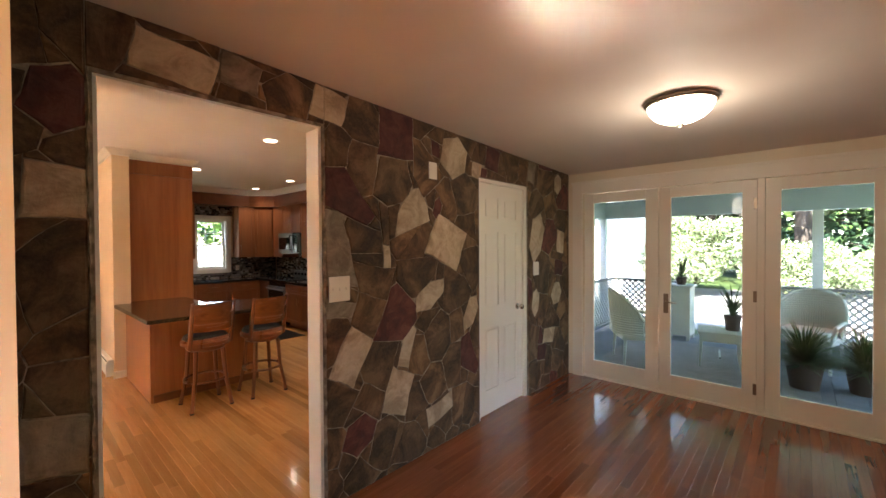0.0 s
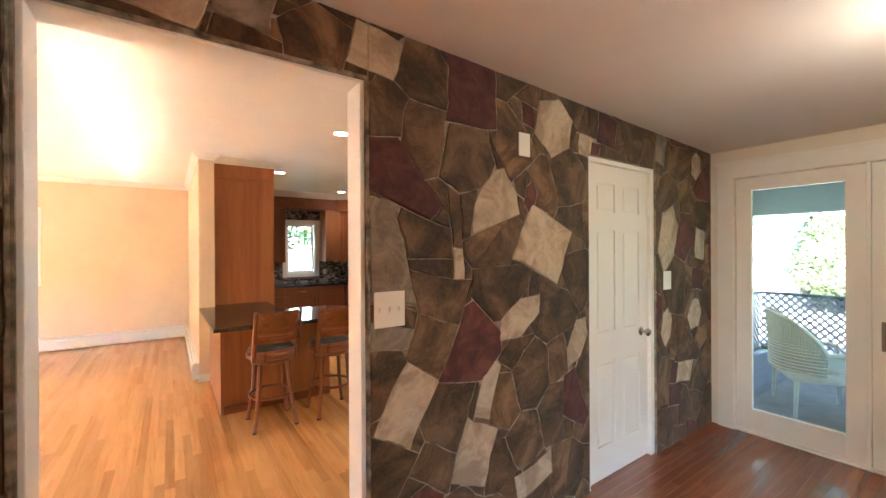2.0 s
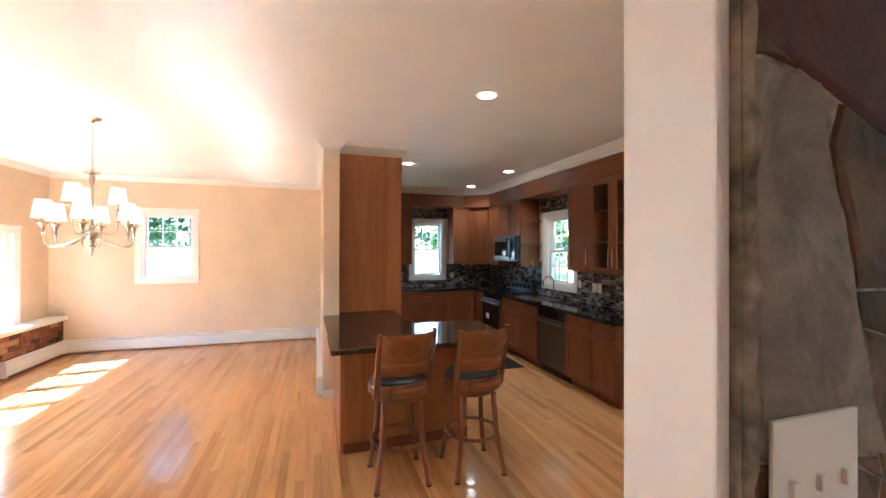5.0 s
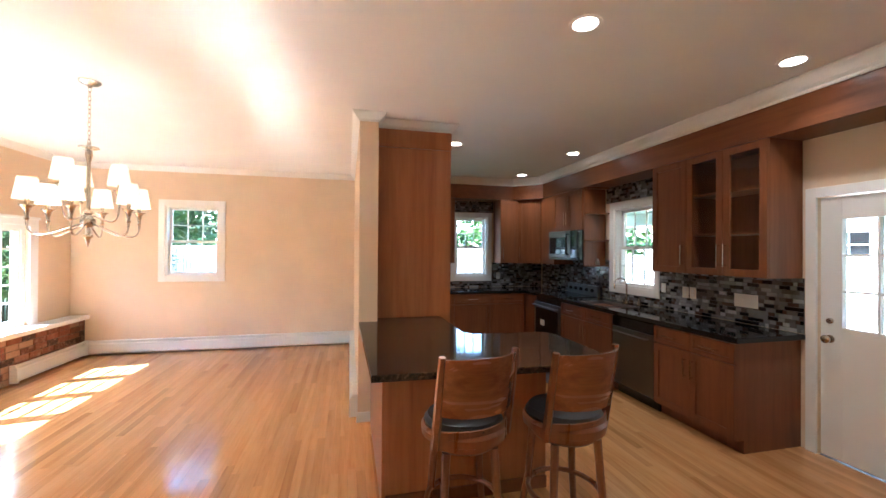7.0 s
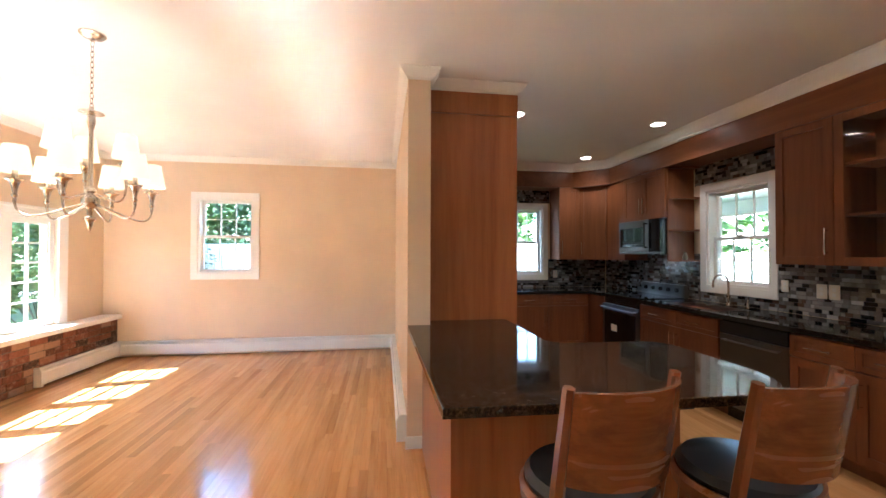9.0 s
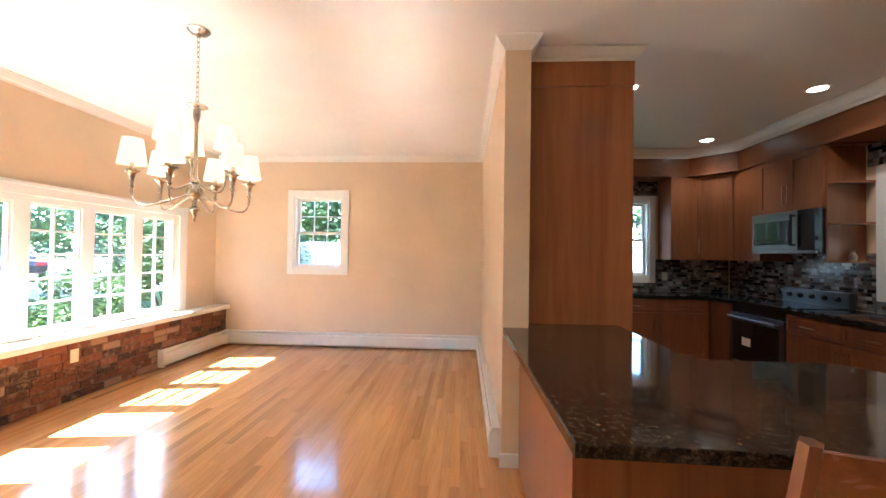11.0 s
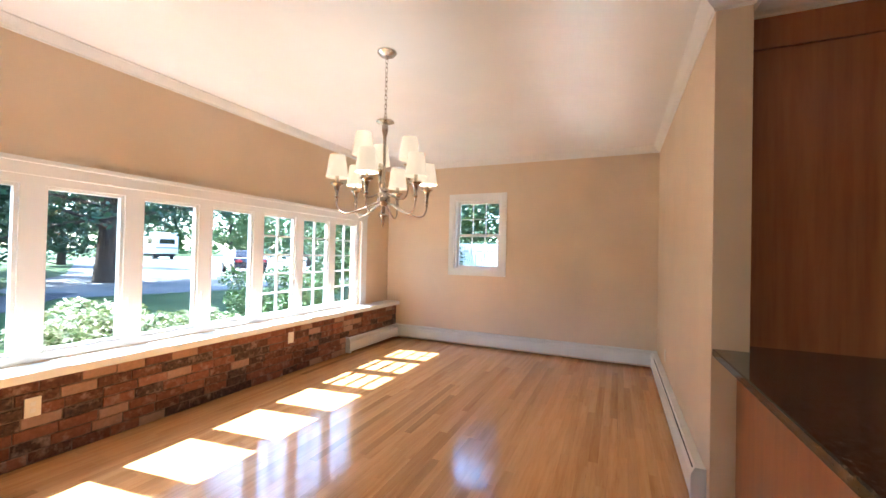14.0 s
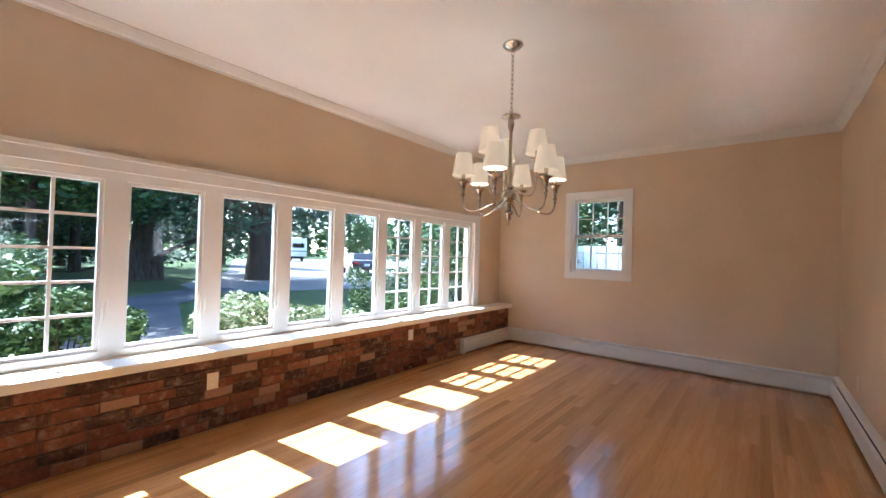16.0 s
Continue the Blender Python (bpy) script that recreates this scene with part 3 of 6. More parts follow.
def panel_door(name, x0, x1, y, z1, label, knob_x):
    d = thing(name, label, "door")
    d["kind"] = "structure"
    part("door_leaf", boxes((x0, y + 0.012, 0.008, x1, y + 0.04, z1)), CREAMTRIM, d)
    w = x1 - x0
    cols = [(x0 + 0.11, x0 + w / 2 - 0.05), (x0 + w / 2 + 0.05, x1 - 0.11)]
    rows = [(0.22, 0.78), (0.98, 1.66), (1.78, z1 - 0.12)]
    rails = [(x0, y, 0.008, x0 + 0.11, y + 0.012, z1), (x1 - 0.11, y, 0.008, x1, y + 0.012, z1), (x0 + w / 2 - 0.05, y, 0.008, x0 + w / 2 + 0.05, y + 0.012, z1)]
    for a, b in ((0.008, 0.22), (0.78, 0.98), (1.66, 1.78), (z1 - 0.12, z1)):
        rails += [(c[0], y, a, c[1], y + 0.012, b) for c in cols]
    part("stile_and_rail", boxes(*rails), CREAMTRIM, d)
    for a, b in rows:
        for c in cols:
            part("panel", boxes((c[0] + 0.018, y + 0.003, a + 0.018, c[1] - 0.018, y + 0.014, b - 0.018), bevel=0.007), CREAMTRIM, d)
    bm = bmesh.new()
    lathe(bm, [(0.0, 0), (0.03, 0), (0.03, 0.006), (0.011, 0.01), (0.011, 0.035), (0.026, 0.045), (0.028, 0.06), (0.018, 0.07), (0, 0.072)], 18)
    bmesh.ops.transform(bm, matrix=pose(knob_x, y, 0.93, 90), verts=bm.verts)
    part("knob", bm, NICKEL, d, "brushed nickel knob", True)
    return d


panel_door("door_4", 2.948, 3.697, 2.455, 2.092, "white six-panel door set in the stone wall, closed", 3.60)


def back_door():
    d = thing("door_5", "white back door with a nine-light window", "door")
    d["kind"] = "structure"
    y0, y1, x, g = 4.262, 5.108, EX + 0.01, 0.13
    part("door_leaf", boxes((x, y0, 0.01, x + 0.045, y0 + g, 1.88), (x, y1 - g, 0.01, x + 0.045, y1, 1.88), (x, y0 + g, 0.01, x + 0.045, y1 - g, 0.95), (x, y0 + g, 1.72, x + 0.045, y1 - g, 1.88), bevel=0.003), WHITE, d)
    no_shadow(part("pane", boxes((x + 0.02, y0 + g, 0.95, x + 0.025, y1 - g, 1.72)), GLASS, d))
    a, b = y0 + g, y1 - g
    part("muntin", boxes(*[(x + 0.005, a + (b - a) * k / 3 - 0.008, 0.95, x + 0.04, a + (b - a) * k / 3 + 0.008, 1.72) for k in (1, 2)], *[(x + 0.006, a, 0.95 + 0.77 * k / 3 - 0.008, x + 0.039, b, 0.95 + 0.77 * k / 3 + 0.008) for k in (1, 2)]), WHITE, d)
    for z, r in ((0.86, 0.028), (0.99, 0.022)):
        bm = bmesh.new()
        lathe(bm, [(0, 0), (r, 0), (r, 0.008), (r * 0.4, 0.012), (r * 0.4, 0.03), (r * 0.95, 0.04), (r, 0.055), (r * 0.6, 0.064), (0, 0.066)] if r > 0.025 else [(0, 0), (r, 0), (r, 0.012), (r * 0.7, 0.018), (0, 0.018)], 16)
        bmesh.ops.transform(bm, matrix=pose(x, y1 - 0.06, z, 0, -90), verts=bm.verts)
        part("knob" if r > 0.025 else "deadbolt", bm, NICKEL, d, "", True)


back_door()


# baseboard heaters
def heater(name, a, b, face, label):
    """A finned-tube heater cover from a to b (x, y); face: unit vector into the room."""
    h = thing(name, label, "heater", group="baseboard heaters round the dining room")
    a, b, n = Vector((*a, 0)), Vector((*b, 0)), Vector((*face, 0))
    u, length = (b - a).normalized(), (b - a).length
    m = Matrix((u.to_4d(), n.to_4d(), Vector((0, 0, 1, 0)), Vector((0, 0, 0, 1)))).transposed()
    m.translation = a

    def add(nm, profile, material, s0=0.0, s1=length):
        bm = bmesh.new()
        ends = [[bm.verts.new(m @ Vector((s, d, z))) for d, z in profile] for s in (s0, s1)]
        k = len(profile)
        for i in range(k):
            bm.faces.new((ends[0][i], ends[0][(i + 1) % k], ends[1][(i + 1) % k], ends[1][i]))
        bm.faces.new(ends[0][::-1])
        bm.faces.new(ends[1])
        return part(nm, bm, material, h)

    add("back_plate", [(0.0, 0.02), (0.006, 0.02), (0.006, 0.20), (0.0, 0.20)], HEATER)
    add("front_cover", [(0.064, 0.035), (0.068, 0.035), (0.068, 0.155), (0.058, 0.172), (0.054, 0.172), (0.064, 0.153)], HEATER)
    add("top_hood", [(0.006, 0.186), (0.044, 0.196), (0.05, 0.188), (0.054, 0.190), (0.046, 0.205), (0.006, 0.203)], HEATER)
    add("fin_tube", [(0.012, 0.06), (0.05, 0.06), (0.05, 0.13), (0.012, 0.13)], BLACK, 0.03, length - 0.03)
    for s in (0.0, length - 0.03):
        add("end_cap", [(0.0, 0.018), (0.071, 0.018), (0.071, 0.165), (0.052, 0.207), (0.0, 0.207)], HEATER, s, s + 0.03)
    return h


BX = WX + 0.187
heater("baseboard_heater", (BX, NY - 0.075), (BX, 8.12), (1, 0), "short off-white baseboard heater against used brick")
heater("baseboard_heater", (1.03, NY), (BX, NY), (0, -1), "long off-white baseboard heater under the window")
heater("baseboard_heater", (1.03, WEND + 0.07), (1.03, NY - 0.075), (-1, 0), "off-white baseboard heater on the peach wall")

# wall plates
def plate(name, at, axis, w, h, label, slots, group="switch plates and outlets"):
    p = thing(name, label, "outlet" if name == "outlet" else "switch", at, group, axis)
    part("cover_plate", boxes((-w / 2, -0.006, -h / 2, w / 2, 0, h / 2), bevel=0.002), PLATE, p)
    for k in range(slots):
        u = (k - (slots - 1) / 2) * 0.046
        if name == "outlet":
            for dz in (-0.02, 0.02):
                part("socket", boxes((u - 0.012, -0.009, dz - 0.013, u + 0.012, -0.005, dz + 0.013), bevel=0.003), WHITE, p)
        else:
            part("toggle", boxes((u - 0.004, -0.012, -0.009, u + 0.004, -0.004, 0.009), bevel=0.0015), PLATE, p)
    return p


plate("switch_plate", (1.488, 2.4085, 1.286), 0, 0.146, 0.15, "ivory triple switch plate on stone", 3)
plate("wall_sensor", (2.32, 2.4085, 2.10), 0, 0.085, 0.125, "white blank cover plate high on stone", 0)
plate("thermostat", (3.90, 2.4085, 1.29), 0, 0.115, 0.14, "white thermostat on the stone wall", 1)
plate("outlet", (WX + 0.190, 5.16, 0.345), 90, 0.075, 0.115, "ivory outlet on the brick ledge", 1)
plate("outlet", (WX + 0.190, 7.18, 0.385), 90, 0.075, 0.115, "ivory outlet on the brick ledge", 1)
plate("outlet", (1.03, 8.45, 0.36), -90, 0.07, 0.115, "ivory outlet on the peach wall", 1)
plate("switch_plate", (EX - 0.012, 5.65, 1.06), -90, 0.21, 0.115, "ivory four-gang switch plate on mosaic tiles", 4)
plate("outlet", (EX - 0.012, 6.28, 1.07), -90, 0.075, 0.115, "ivory outlet on mosaic tiles", 1)
plate("outlet", (EX - 0.012, 6.19, 1.07), -90, 0.075, 0.115, "ivory outlet on mosaic tiles", 1)
plate("outlet", (EX - 0.012, 6.57, 1.09), -90, 0.06, 0.10, "ivory outlet beside the sink window", 1)
plate("outlet", (3.47, NY - 0.012, 1.06), 0, 0.07, 0.11, "ivory outlet on mosaic tiles", 1)

# ---- kitchen ----


def bar_handle(bm, a, b, out, r=0.005):
    """A bar pull between two points, standing off by the vector out."""
    a, b, out = Vector(a), Vector(b), Vector(out)
    u = (b - a).normalized()
    tube(bm, [a + out - u * 0.012, b + out + u * 0.012], r)
    for p in (a, b):
        tube(bm, [p, p + out], r * 0.8)
    return bm


def shaker(parent, name, axis, face, u0, u1, z0, z1, out, handle=None, glazed=False, rail=0.058):
    """A frame-and-panel front; axis 'y' lies in a plane of constant x, 'x' in one of constant y; out is +1 or -1."""
    g = 0.002

    def at(a, d0, c, b, d1, e):
        d0, d1 = face + out * d0, face + out * d1
        return (min(d0, d1), a, c, max(d0, d1), b, e) if axis == "y" else (a, min(d0, d1), c, b, max(d0, d1), e)

    u0, u1, z0, z1 = u0 + g, u1 - g, z0 + g, z1 - g
    rows = [at(u0, 0, z0, u0 + rail, 0.02, z1), at(u1 - rail, 0, z0, u1, 0.02, z1), at(u0 + rail, 0, z1 - rail, u1 - rail, 0.02, z1), at(u0 + rail, 0, z0, u1 - rail, 0.02, z0 + rail)]
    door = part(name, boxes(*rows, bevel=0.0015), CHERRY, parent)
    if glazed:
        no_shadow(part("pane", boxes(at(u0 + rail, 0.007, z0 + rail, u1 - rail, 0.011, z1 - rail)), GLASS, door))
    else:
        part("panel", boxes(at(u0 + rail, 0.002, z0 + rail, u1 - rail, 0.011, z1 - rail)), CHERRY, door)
    if handle:
        kind, u, z, length = handle
        o = out * 0.03
        base = face + out * 0.02

        def pt(a, c):
            return (base, a, c) if axis == "y" else (a, base, c)

        ends = (pt(u, z - length / 2), pt(u, z + length / 2)) if kind == "v" else (pt(u - length / 2, z), pt(u + length / 2, z))
        part("handle", bar_handle(bmesh.new(), *ends, (o, 0, 0) if axis == "y" else (0, o, 0)), NICKEL, door, "brushed nickel bar pull")
    return door


def drawer(parent, axis, face, u0, u1, z0, z1, out):
    return shaker(parent, "drawer", axis, face, u0, u1, z0, z1, out, ("h", (u0 + u1) / 2, (z0 + z1) / 2, 0.13), False, 0.035)


def base_unit(axis, face, back, u0, u1, out, doors=2, label="cherry base cabinet with drawers and shaker doors"):
    c = thing("base_cabinet", label, "cabinet", group="cherry base cabinets")
    lo, hi = min(face, back), max(face, back)
    toe = face - out * 0.07
    rows = [(lo, u0, 0.10, hi, u1, 0.818), (min(toe, back), u0, 0.0, max(toe, back), u1, 0.10)] if axis == "y" else [(u0, lo, 0.10, u1, hi, 0.818), (u0, min(toe, back), 0.0, u1, max(toe, back), 0.10)]
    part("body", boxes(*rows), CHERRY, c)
    w = (u1 - u0) / doors
    for k in range(doors):
        a, b = u0 + k * w, u0 + (k + 1) * w
        drawer(c, axis, face, a, b, 0.66, 0.81, out)
        inner = b - 0.035 if k % 2 == 0 and doors > 1 else a + 0.035
        shaker(c, "door", axis, face, a, b, 0.11, 0.655, out, ("v", inner, 0.52, 0.13))
    return c


FRONT = 3.70
base_unit("y", FRONT, EX - 0.002, 5.23, 6.01, -1)
base_unit("y", FRONT, EX - 0.002, 6.605, 7.64, -1, 2, "cherry sink cabinet with drawers and shaker doors")
base_unit("x", 8.77, NY - 0.002, 1.92, 2.52, -1, 1)
base_unit("x", 8.77, NY - 0.002, 2.52, 3.68, -1, 2)
corner = thing("corner_cabinet", "blind cherry corner base cabinet", "cabinet")
part("body", boxes((3.70, 8.40, 0.10, EX - 0.002, NY - 0.002, 0.818), (3.77, 8.40, 0, EX - 0.002, NY - 0.002, 0.10)), CHERRY, corner)


def dishwasher():
    d = thing("dishwasher", "stainless steel dishwasher under the counter", "dishwasher")
    part("body", boxes((3.72, 6.015, 0.09, EX - 0.02, 6.60, 0.815)), BLACKENAMEL, d)
    part("door", boxes((3.685, 6.02, 0.12, 3.72, 6.595, 0.70), bevel=0.004), BLACKSTEEL, d)
    part("control_panel", boxes((3.685, 6.02, 0.705, 3.72, 6.595, 0.81), bevel=0.004), DARKGLASS, d)
    part("handle", bar_handle(bmesh.new(), (3.685, 6.08, 0.66), (3.685, 6.53, 0.66), (-0.035, 0, 0), 0.008), STEEL, d)
    part("toe_kick", boxes((3.76, 6.02, 0.0, 3.78, 6.595, 0.09)), BLACKENAMEL, d)


dishwasher()


def range_oven():
    r = thing("range", "black and stainless freestanding range", "stove")
    y0, y1 = 7.648, 8.388
    part("body", boxes((3.71, y0, 0.03, EX - 0.03, y1, 0.845)), BLACKENAMEL, r)
    door = part("oven_door", boxes((3.672, y0 + 0.005, 0.22, 3.71, y1 - 0.005, 0.74), bevel=0.005), BLACKSTEEL, r)
    part("oven_window", boxes((3.667, y0 + 0.06, 0.25, 3.673, y1 - 0.06, 0.66), bevel=0.002), DARKGLASS, door)
    part("oven_handle", bar_handle(bmesh.new(), (3.672, y0 + 0.06, 0.70), (3.672, y1 - 0.06, 0.70), (-0.045, 0, 0), 0.011), STEEL, door)
    part("storage_drawer", boxes((3.675, y0 + 0.005, 0.05, 3.71, y1 - 0.005, 0.21), bevel=0.005), BLACKENAMEL, r)
    part("cooktop", boxes((3.675, y0, 0.845, EX - 0.09, y1, 0.868), bevel=0.004), DARKGLASS, r)
    part("backguard", boxes((EX - 0.09, y0, 0.845, EX - 0.03, y1, 1.01), bevel=0.008), BLACKSTEEL, r)
    for k in range(5):
        bm = bmesh.new()
        lathe(bm, [(0, 0), (0.024, 0), (0.021, 0.022), (0.0, 0.024)], 14)
        bmesh.ops.transform(bm, matrix=pose(EX - 0.09, y0 + 0.1 + k * 0.135, 0.945, 0, -90), verts=bm.verts)
        part("knob", bm, BLACKENAMEL, r, "", True)
    part("sticker", boxes((3.6655, 8.06, 0.42, 3.6672, 8.18, 0.50)), PLATE, r, "small pale paper tag")


range_oven()

ctop = thing("countertop", "polished dark granite counter round the kitchen wall", "countertop")
for row in (*[(3.662, 5.195, 0.82, EX - 0.002, 6.72, 0.86), (3.662, 7.38, 0.82, EX - 0.002, 7.645, 0.86), (3.662, 6.72, 0.82, 3.76, 7.38, 0.86), (4.14, 6.72, 0.82, EX - 0.002, 7.38, 0.86)], *[(3.662, 8.392, 0.82, EX - 0.002, NY - 0.002, 0.86), (1.90, 8.735, 0.82, 3.662, NY - 0.002, 0.86)]):
    part("slab", boxes(row, bevel=0.003), GRANITE_BLACK, ctop)


def sink():
    s = thing("sink", "stainless undermount sink with a gooseneck faucet", "sink")
    part("bowl", boxes((3.76, 6.72, 0.62, 4.14, 7.38, 0.632), (3.752, 6.712, 0.62, 3.766, 7.388, 0.858), (4.134, 6.712, 0.62, 4.148, 7.388, 0.858), (3.766, 6.712, 0.62, 4.134, 6.726, 0.858), (3.766, 7.374, 0.62, 4.134, 7.388, 0.858), (3.766, 7.04, 0.62, 4.134, 7.052, 0.83)), STEEL, s)
    bm = bmesh.new()
    lathe(bm, [(0, 0), (0.027, 0), (0.024, 0.03), (0.014, 0.04), (0, 0.04)], 16, (4.22, 7.05, 0.86))
    arc = [(4.22, 7.05, 0.89), (4.22, 7.05, 1.08)] + [(4.22 - 0.085 * (1 - math.cos(a)), 7.05, 1.08 + 0.085 * math.sin(a)) for a in (math.pi * k / 10 for k in range(1, 11))] + [(4.05, 7.05, 1.04)]
    tube(bm, arc, 0.011, 10)
    part("faucet", bm, NICKEL, s, "brushed nickel gooseneck faucet", True)
    bm = bmesh.new()
    lathe(bm, [(0, 0), (0.018, 0), (0.014, 0.05), (0.008, 0.06), (0.008, 0.10), (0.013, 0.11), (0, 0.115)], 14, (4.22, 6.84, 0.86))
    tube(bm, [(4.22, 6.84, 0.965), (4.16, 6.84, 0.975)], 0.006)
    part("soap_dispenser", bm, NICKEL, s, "", True)


sink()


def wall_cabinet(name, label, box0, box1, z0, z1, glazed=False, fronts=2, shelves=2):
    c = thing(name, label, "cabinet", group="cherry wall cabinets")
    x0, x1, t = 3.982, EX - 0.013, 0.018
    for nm, row in (("side_panel", (x0, box0, z0, x1, box0 + t, z1)), ("side_panel", (x0, box1 - t, z0, x1, box1, z1)), ("top_panel", (x0, box0 + t, z1 - t, x1, box1 - t, z1)), ("bottom_panel", (x0, box0 + t, z0, x1, box1 - t, z0 + t)), ("back_panel", (x1 - 0.008, box0 + t, z0 + t, x1, box1 - t, z1 - t))):
        part(nm, boxes(row), CHERRY, c)
    for k in range(1, shelves + 1):
        z = z0 + (z1 - z0) * k / (shelves + 1)
        part("shelf", boxes((x0 + 0.02, box0 + t, z - 0.009, x1 - 0.008, box1 - t, z + 0.009)), CHERRY_FLAT, c)
    w = (box1 - box0) / fronts
    for k in range(fronts):
        a, b = box0 + k * w, box0 + (k + 1) * w
        inner = (b - 0.03 if k == 0 else a + 0.03) if fronts > 1 else a + 0.035
        shaker(c, "door", "y", x0, a, b, z0, z1, -1, ("v", inner, z0 + 0.17, 0.16), glazed)
    return c


UZ0, UZ1 = 1.285, 2.335
wall_cabinet("glass_cabinet", "cherry wall cabinet with two empty glass doors", 5.212, 5.935, UZ0, UZ1, True)
wall_cabinet("wall_cabinet", "cherry wall cabinet with one solid door", 5.938, 6.35, UZ0, UZ1, False, 1)
wall_cabinet("wall_cabinet", "short cherry cabinet above the microwave", 7.60, 8.37, 1.775, UZ1, False, 2, 1)


def end_shelf():
    """Open rounded shelves between the window and the microwave."""
    s = thing("open_shelf", "open rounded cherry end shelf beside the window", "shelf")
    part("back_panel", boxes((3.985, 7.58, UZ0, EX - 0.013, 7.597, UZ1)), CHERRY, s)
    for z in (UZ0, 1.62, 1.98, UZ1 - 0.018):
        bm = bmesh.new()
        pts = [(EX - 0.014, 7.58)] + [(EX - 0.014 - 0.32 * math.sin(a), 7.58 - 0.085 * math.cos(a)) for a in (math.pi / 2 * k / 8 for k in range(9))]
        prism(bm, pts, z, z + 0.018)
        part("shelf", bm, CHERRY_FLAT, s)
    bm = bmesh.new()
    lathe(bm, [(0, 0), (0.022, 0), (0.03, 0.03), (0.02, 0.06), (0.012, 0.075), (0.016, 0.09), (0, 0.09)], 14, (4.16, 7.54, UZ0 + 0.018))
    vase = tagged(new("vase", mesh_of("vase", bm, BRONZE, True)), "small dark vase on the open shelf", "vase")
    return s


end_shelf()


def corner_shelf(y):
    """A small rounded shelf on the side of the glazed cabinet, with a bottle on it."""
    s = thing("corner_shelf", "small rounded cherry shelf beside the sink window", "shelf")
    bm = bmesh.new()
    prism(bm, [(EX - 0.014, y)] + [(EX - 0.014 - 0.30 * math.sin(a), y + 0.10 * math.cos(a)) for a in (math.pi / 2 * k / 8 for k in range(9))], UZ0, UZ0 + 0.018)
    part("board", bm, CHERRY_FLAT, s)
    b = thing("soap_bottle", "yellow bottle with a grey cap on the small shelf", "bottle", (EX - 0.16, y + 0.045, UZ0 + 0.018))
    bm = bmesh.new()
    lathe(bm, [(0, 0), (0.03, 0), (0.034, 0.006), (0.034, 0.05), (0.02, 0.066), (0.012, 0.07), (0, 0.07)], 18)
    part("bottle_body", bm, YELLOW, b, "", True)
    bm = bmesh.new()
    lathe(bm, [(0.0, 0.07), (0.012, 0.07), (0.012, 0.095), (0.006, 0.1), (0, 0.1)], 12)
    part("cap", bm, STEEL, b, "grey cap", True)


YELLOW = paint("yellow_plastic", (0.75, 0.52, 0.04), 0.35, 60, 0.5, 0.05)
corner_shelf(6.357)


def north_uppers():
    c = thing("wall_cabinet", "cherry wall cabinet beside the north window", "cabinet", group="cherry wall cabinets")
    part("body", boxes((3.385, 9.06, UZ0, 3.70, NY - 0.013, UZ1)), CHERRY, c)
    shaker(c, "door", "x", 9.06, 3.385, 3.70, UZ0, UZ1, -1, ("v", 3.42, UZ0 + 0.17, 0.16))
    d = thing("corner_wall_cabinet", "diagonal cherry corner wall cabinet", "cabinet", group="cherry wall cabinets")
    bm = bmesh.new()
    prism(bm, [(3.702, NY - 0.013), (3.702, 9.06), (3.984, 8.778), (3.984, 8.372), (EX - 0.013, 8.372), (EX - 0.013, NY - 0.013)], UZ0, UZ1)
    part("body", bm, CHERRY, d)
    shaker(d, "door", "x", 0.0, -0.185, 0.185, UZ0, UZ1, -1, ("v", -0.15, UZ0 + 0.17, 0.16)).matrix_world = pose((3.702 + 3.984) / 2, (9.06 + 8.778) / 2, 0, 0, 0, -45)
    e = thing("wall_cabinet", "narrow cherry wall cabinet beside the corner", "cabinet", group="cherry wall cabinets")
    part("body", boxes((1.92, 9.06, UZ0, 2.60, NY - 0.013, UZ1)), CHERRY, e)
    shaker(e, "door", "x", 9.06, 1.92, 2.60, UZ0, UZ1, -1, ("v", 2.56, UZ0 + 0.17, 0.16))


north_uppers()
soffit = bmesh.new()
prism(soffit, [(1.90, NY - 0.001), (1.90, 9.042), (3.60, 9.042), (3.962, 8.68), (3.962, SY + 0.013), (EX - 0.001, SY + 0.013), (EX - 0.001, NY - 0.001)], UZ1 + 0.002, H - 0.001)
structure("soffit", soffit, CHERRY_FLAT, "cherry fascia above the wall cabinets", "soffit")


def microwave():
    m = thing("microwave", "stainless steel microwave hung above the range", "microwave")
    y0, y1, z0, z1 = 7.605, 8.365, 1.365, 1.77
    part("body", boxes((3.93, y0, z0, EX - 0.014, y1, z1), bevel=0.004), BLACKENAMEL, m)
    door = part("door", boxes((3.895, y0 + 0.18, z0 + 0.03, 3.93, y1, z1), bevel=0.006), BLACKSTEEL, m)
    part("door_window", boxes((3.890, y0 + 0.25, z0 + 0.085, 3.897, y1 - 0.035, z1 - 0.085), bevel=0.003), DARKGLASS, door)
    part("handle", bar_handle(bmesh.new(), (3.895, y0 + 0.205, z0 + 0.08), (3.895, y0 + 0.205, z1 - 0.05), (-0.04, 0, 0), 0.011), BLACKENAMEL, door)
    part("control_panel", boxes((3.895, y0, z0 + 0.03, 3.93, y0 + 0.178, z1), bevel=0.006), DARKGLASS, m)
    part("vent_grille", boxes((3.90, y0, z0, 3.93, y1, z0 + 0.026), bevel=0.003), BLACKSTEEL, m)


microwave()


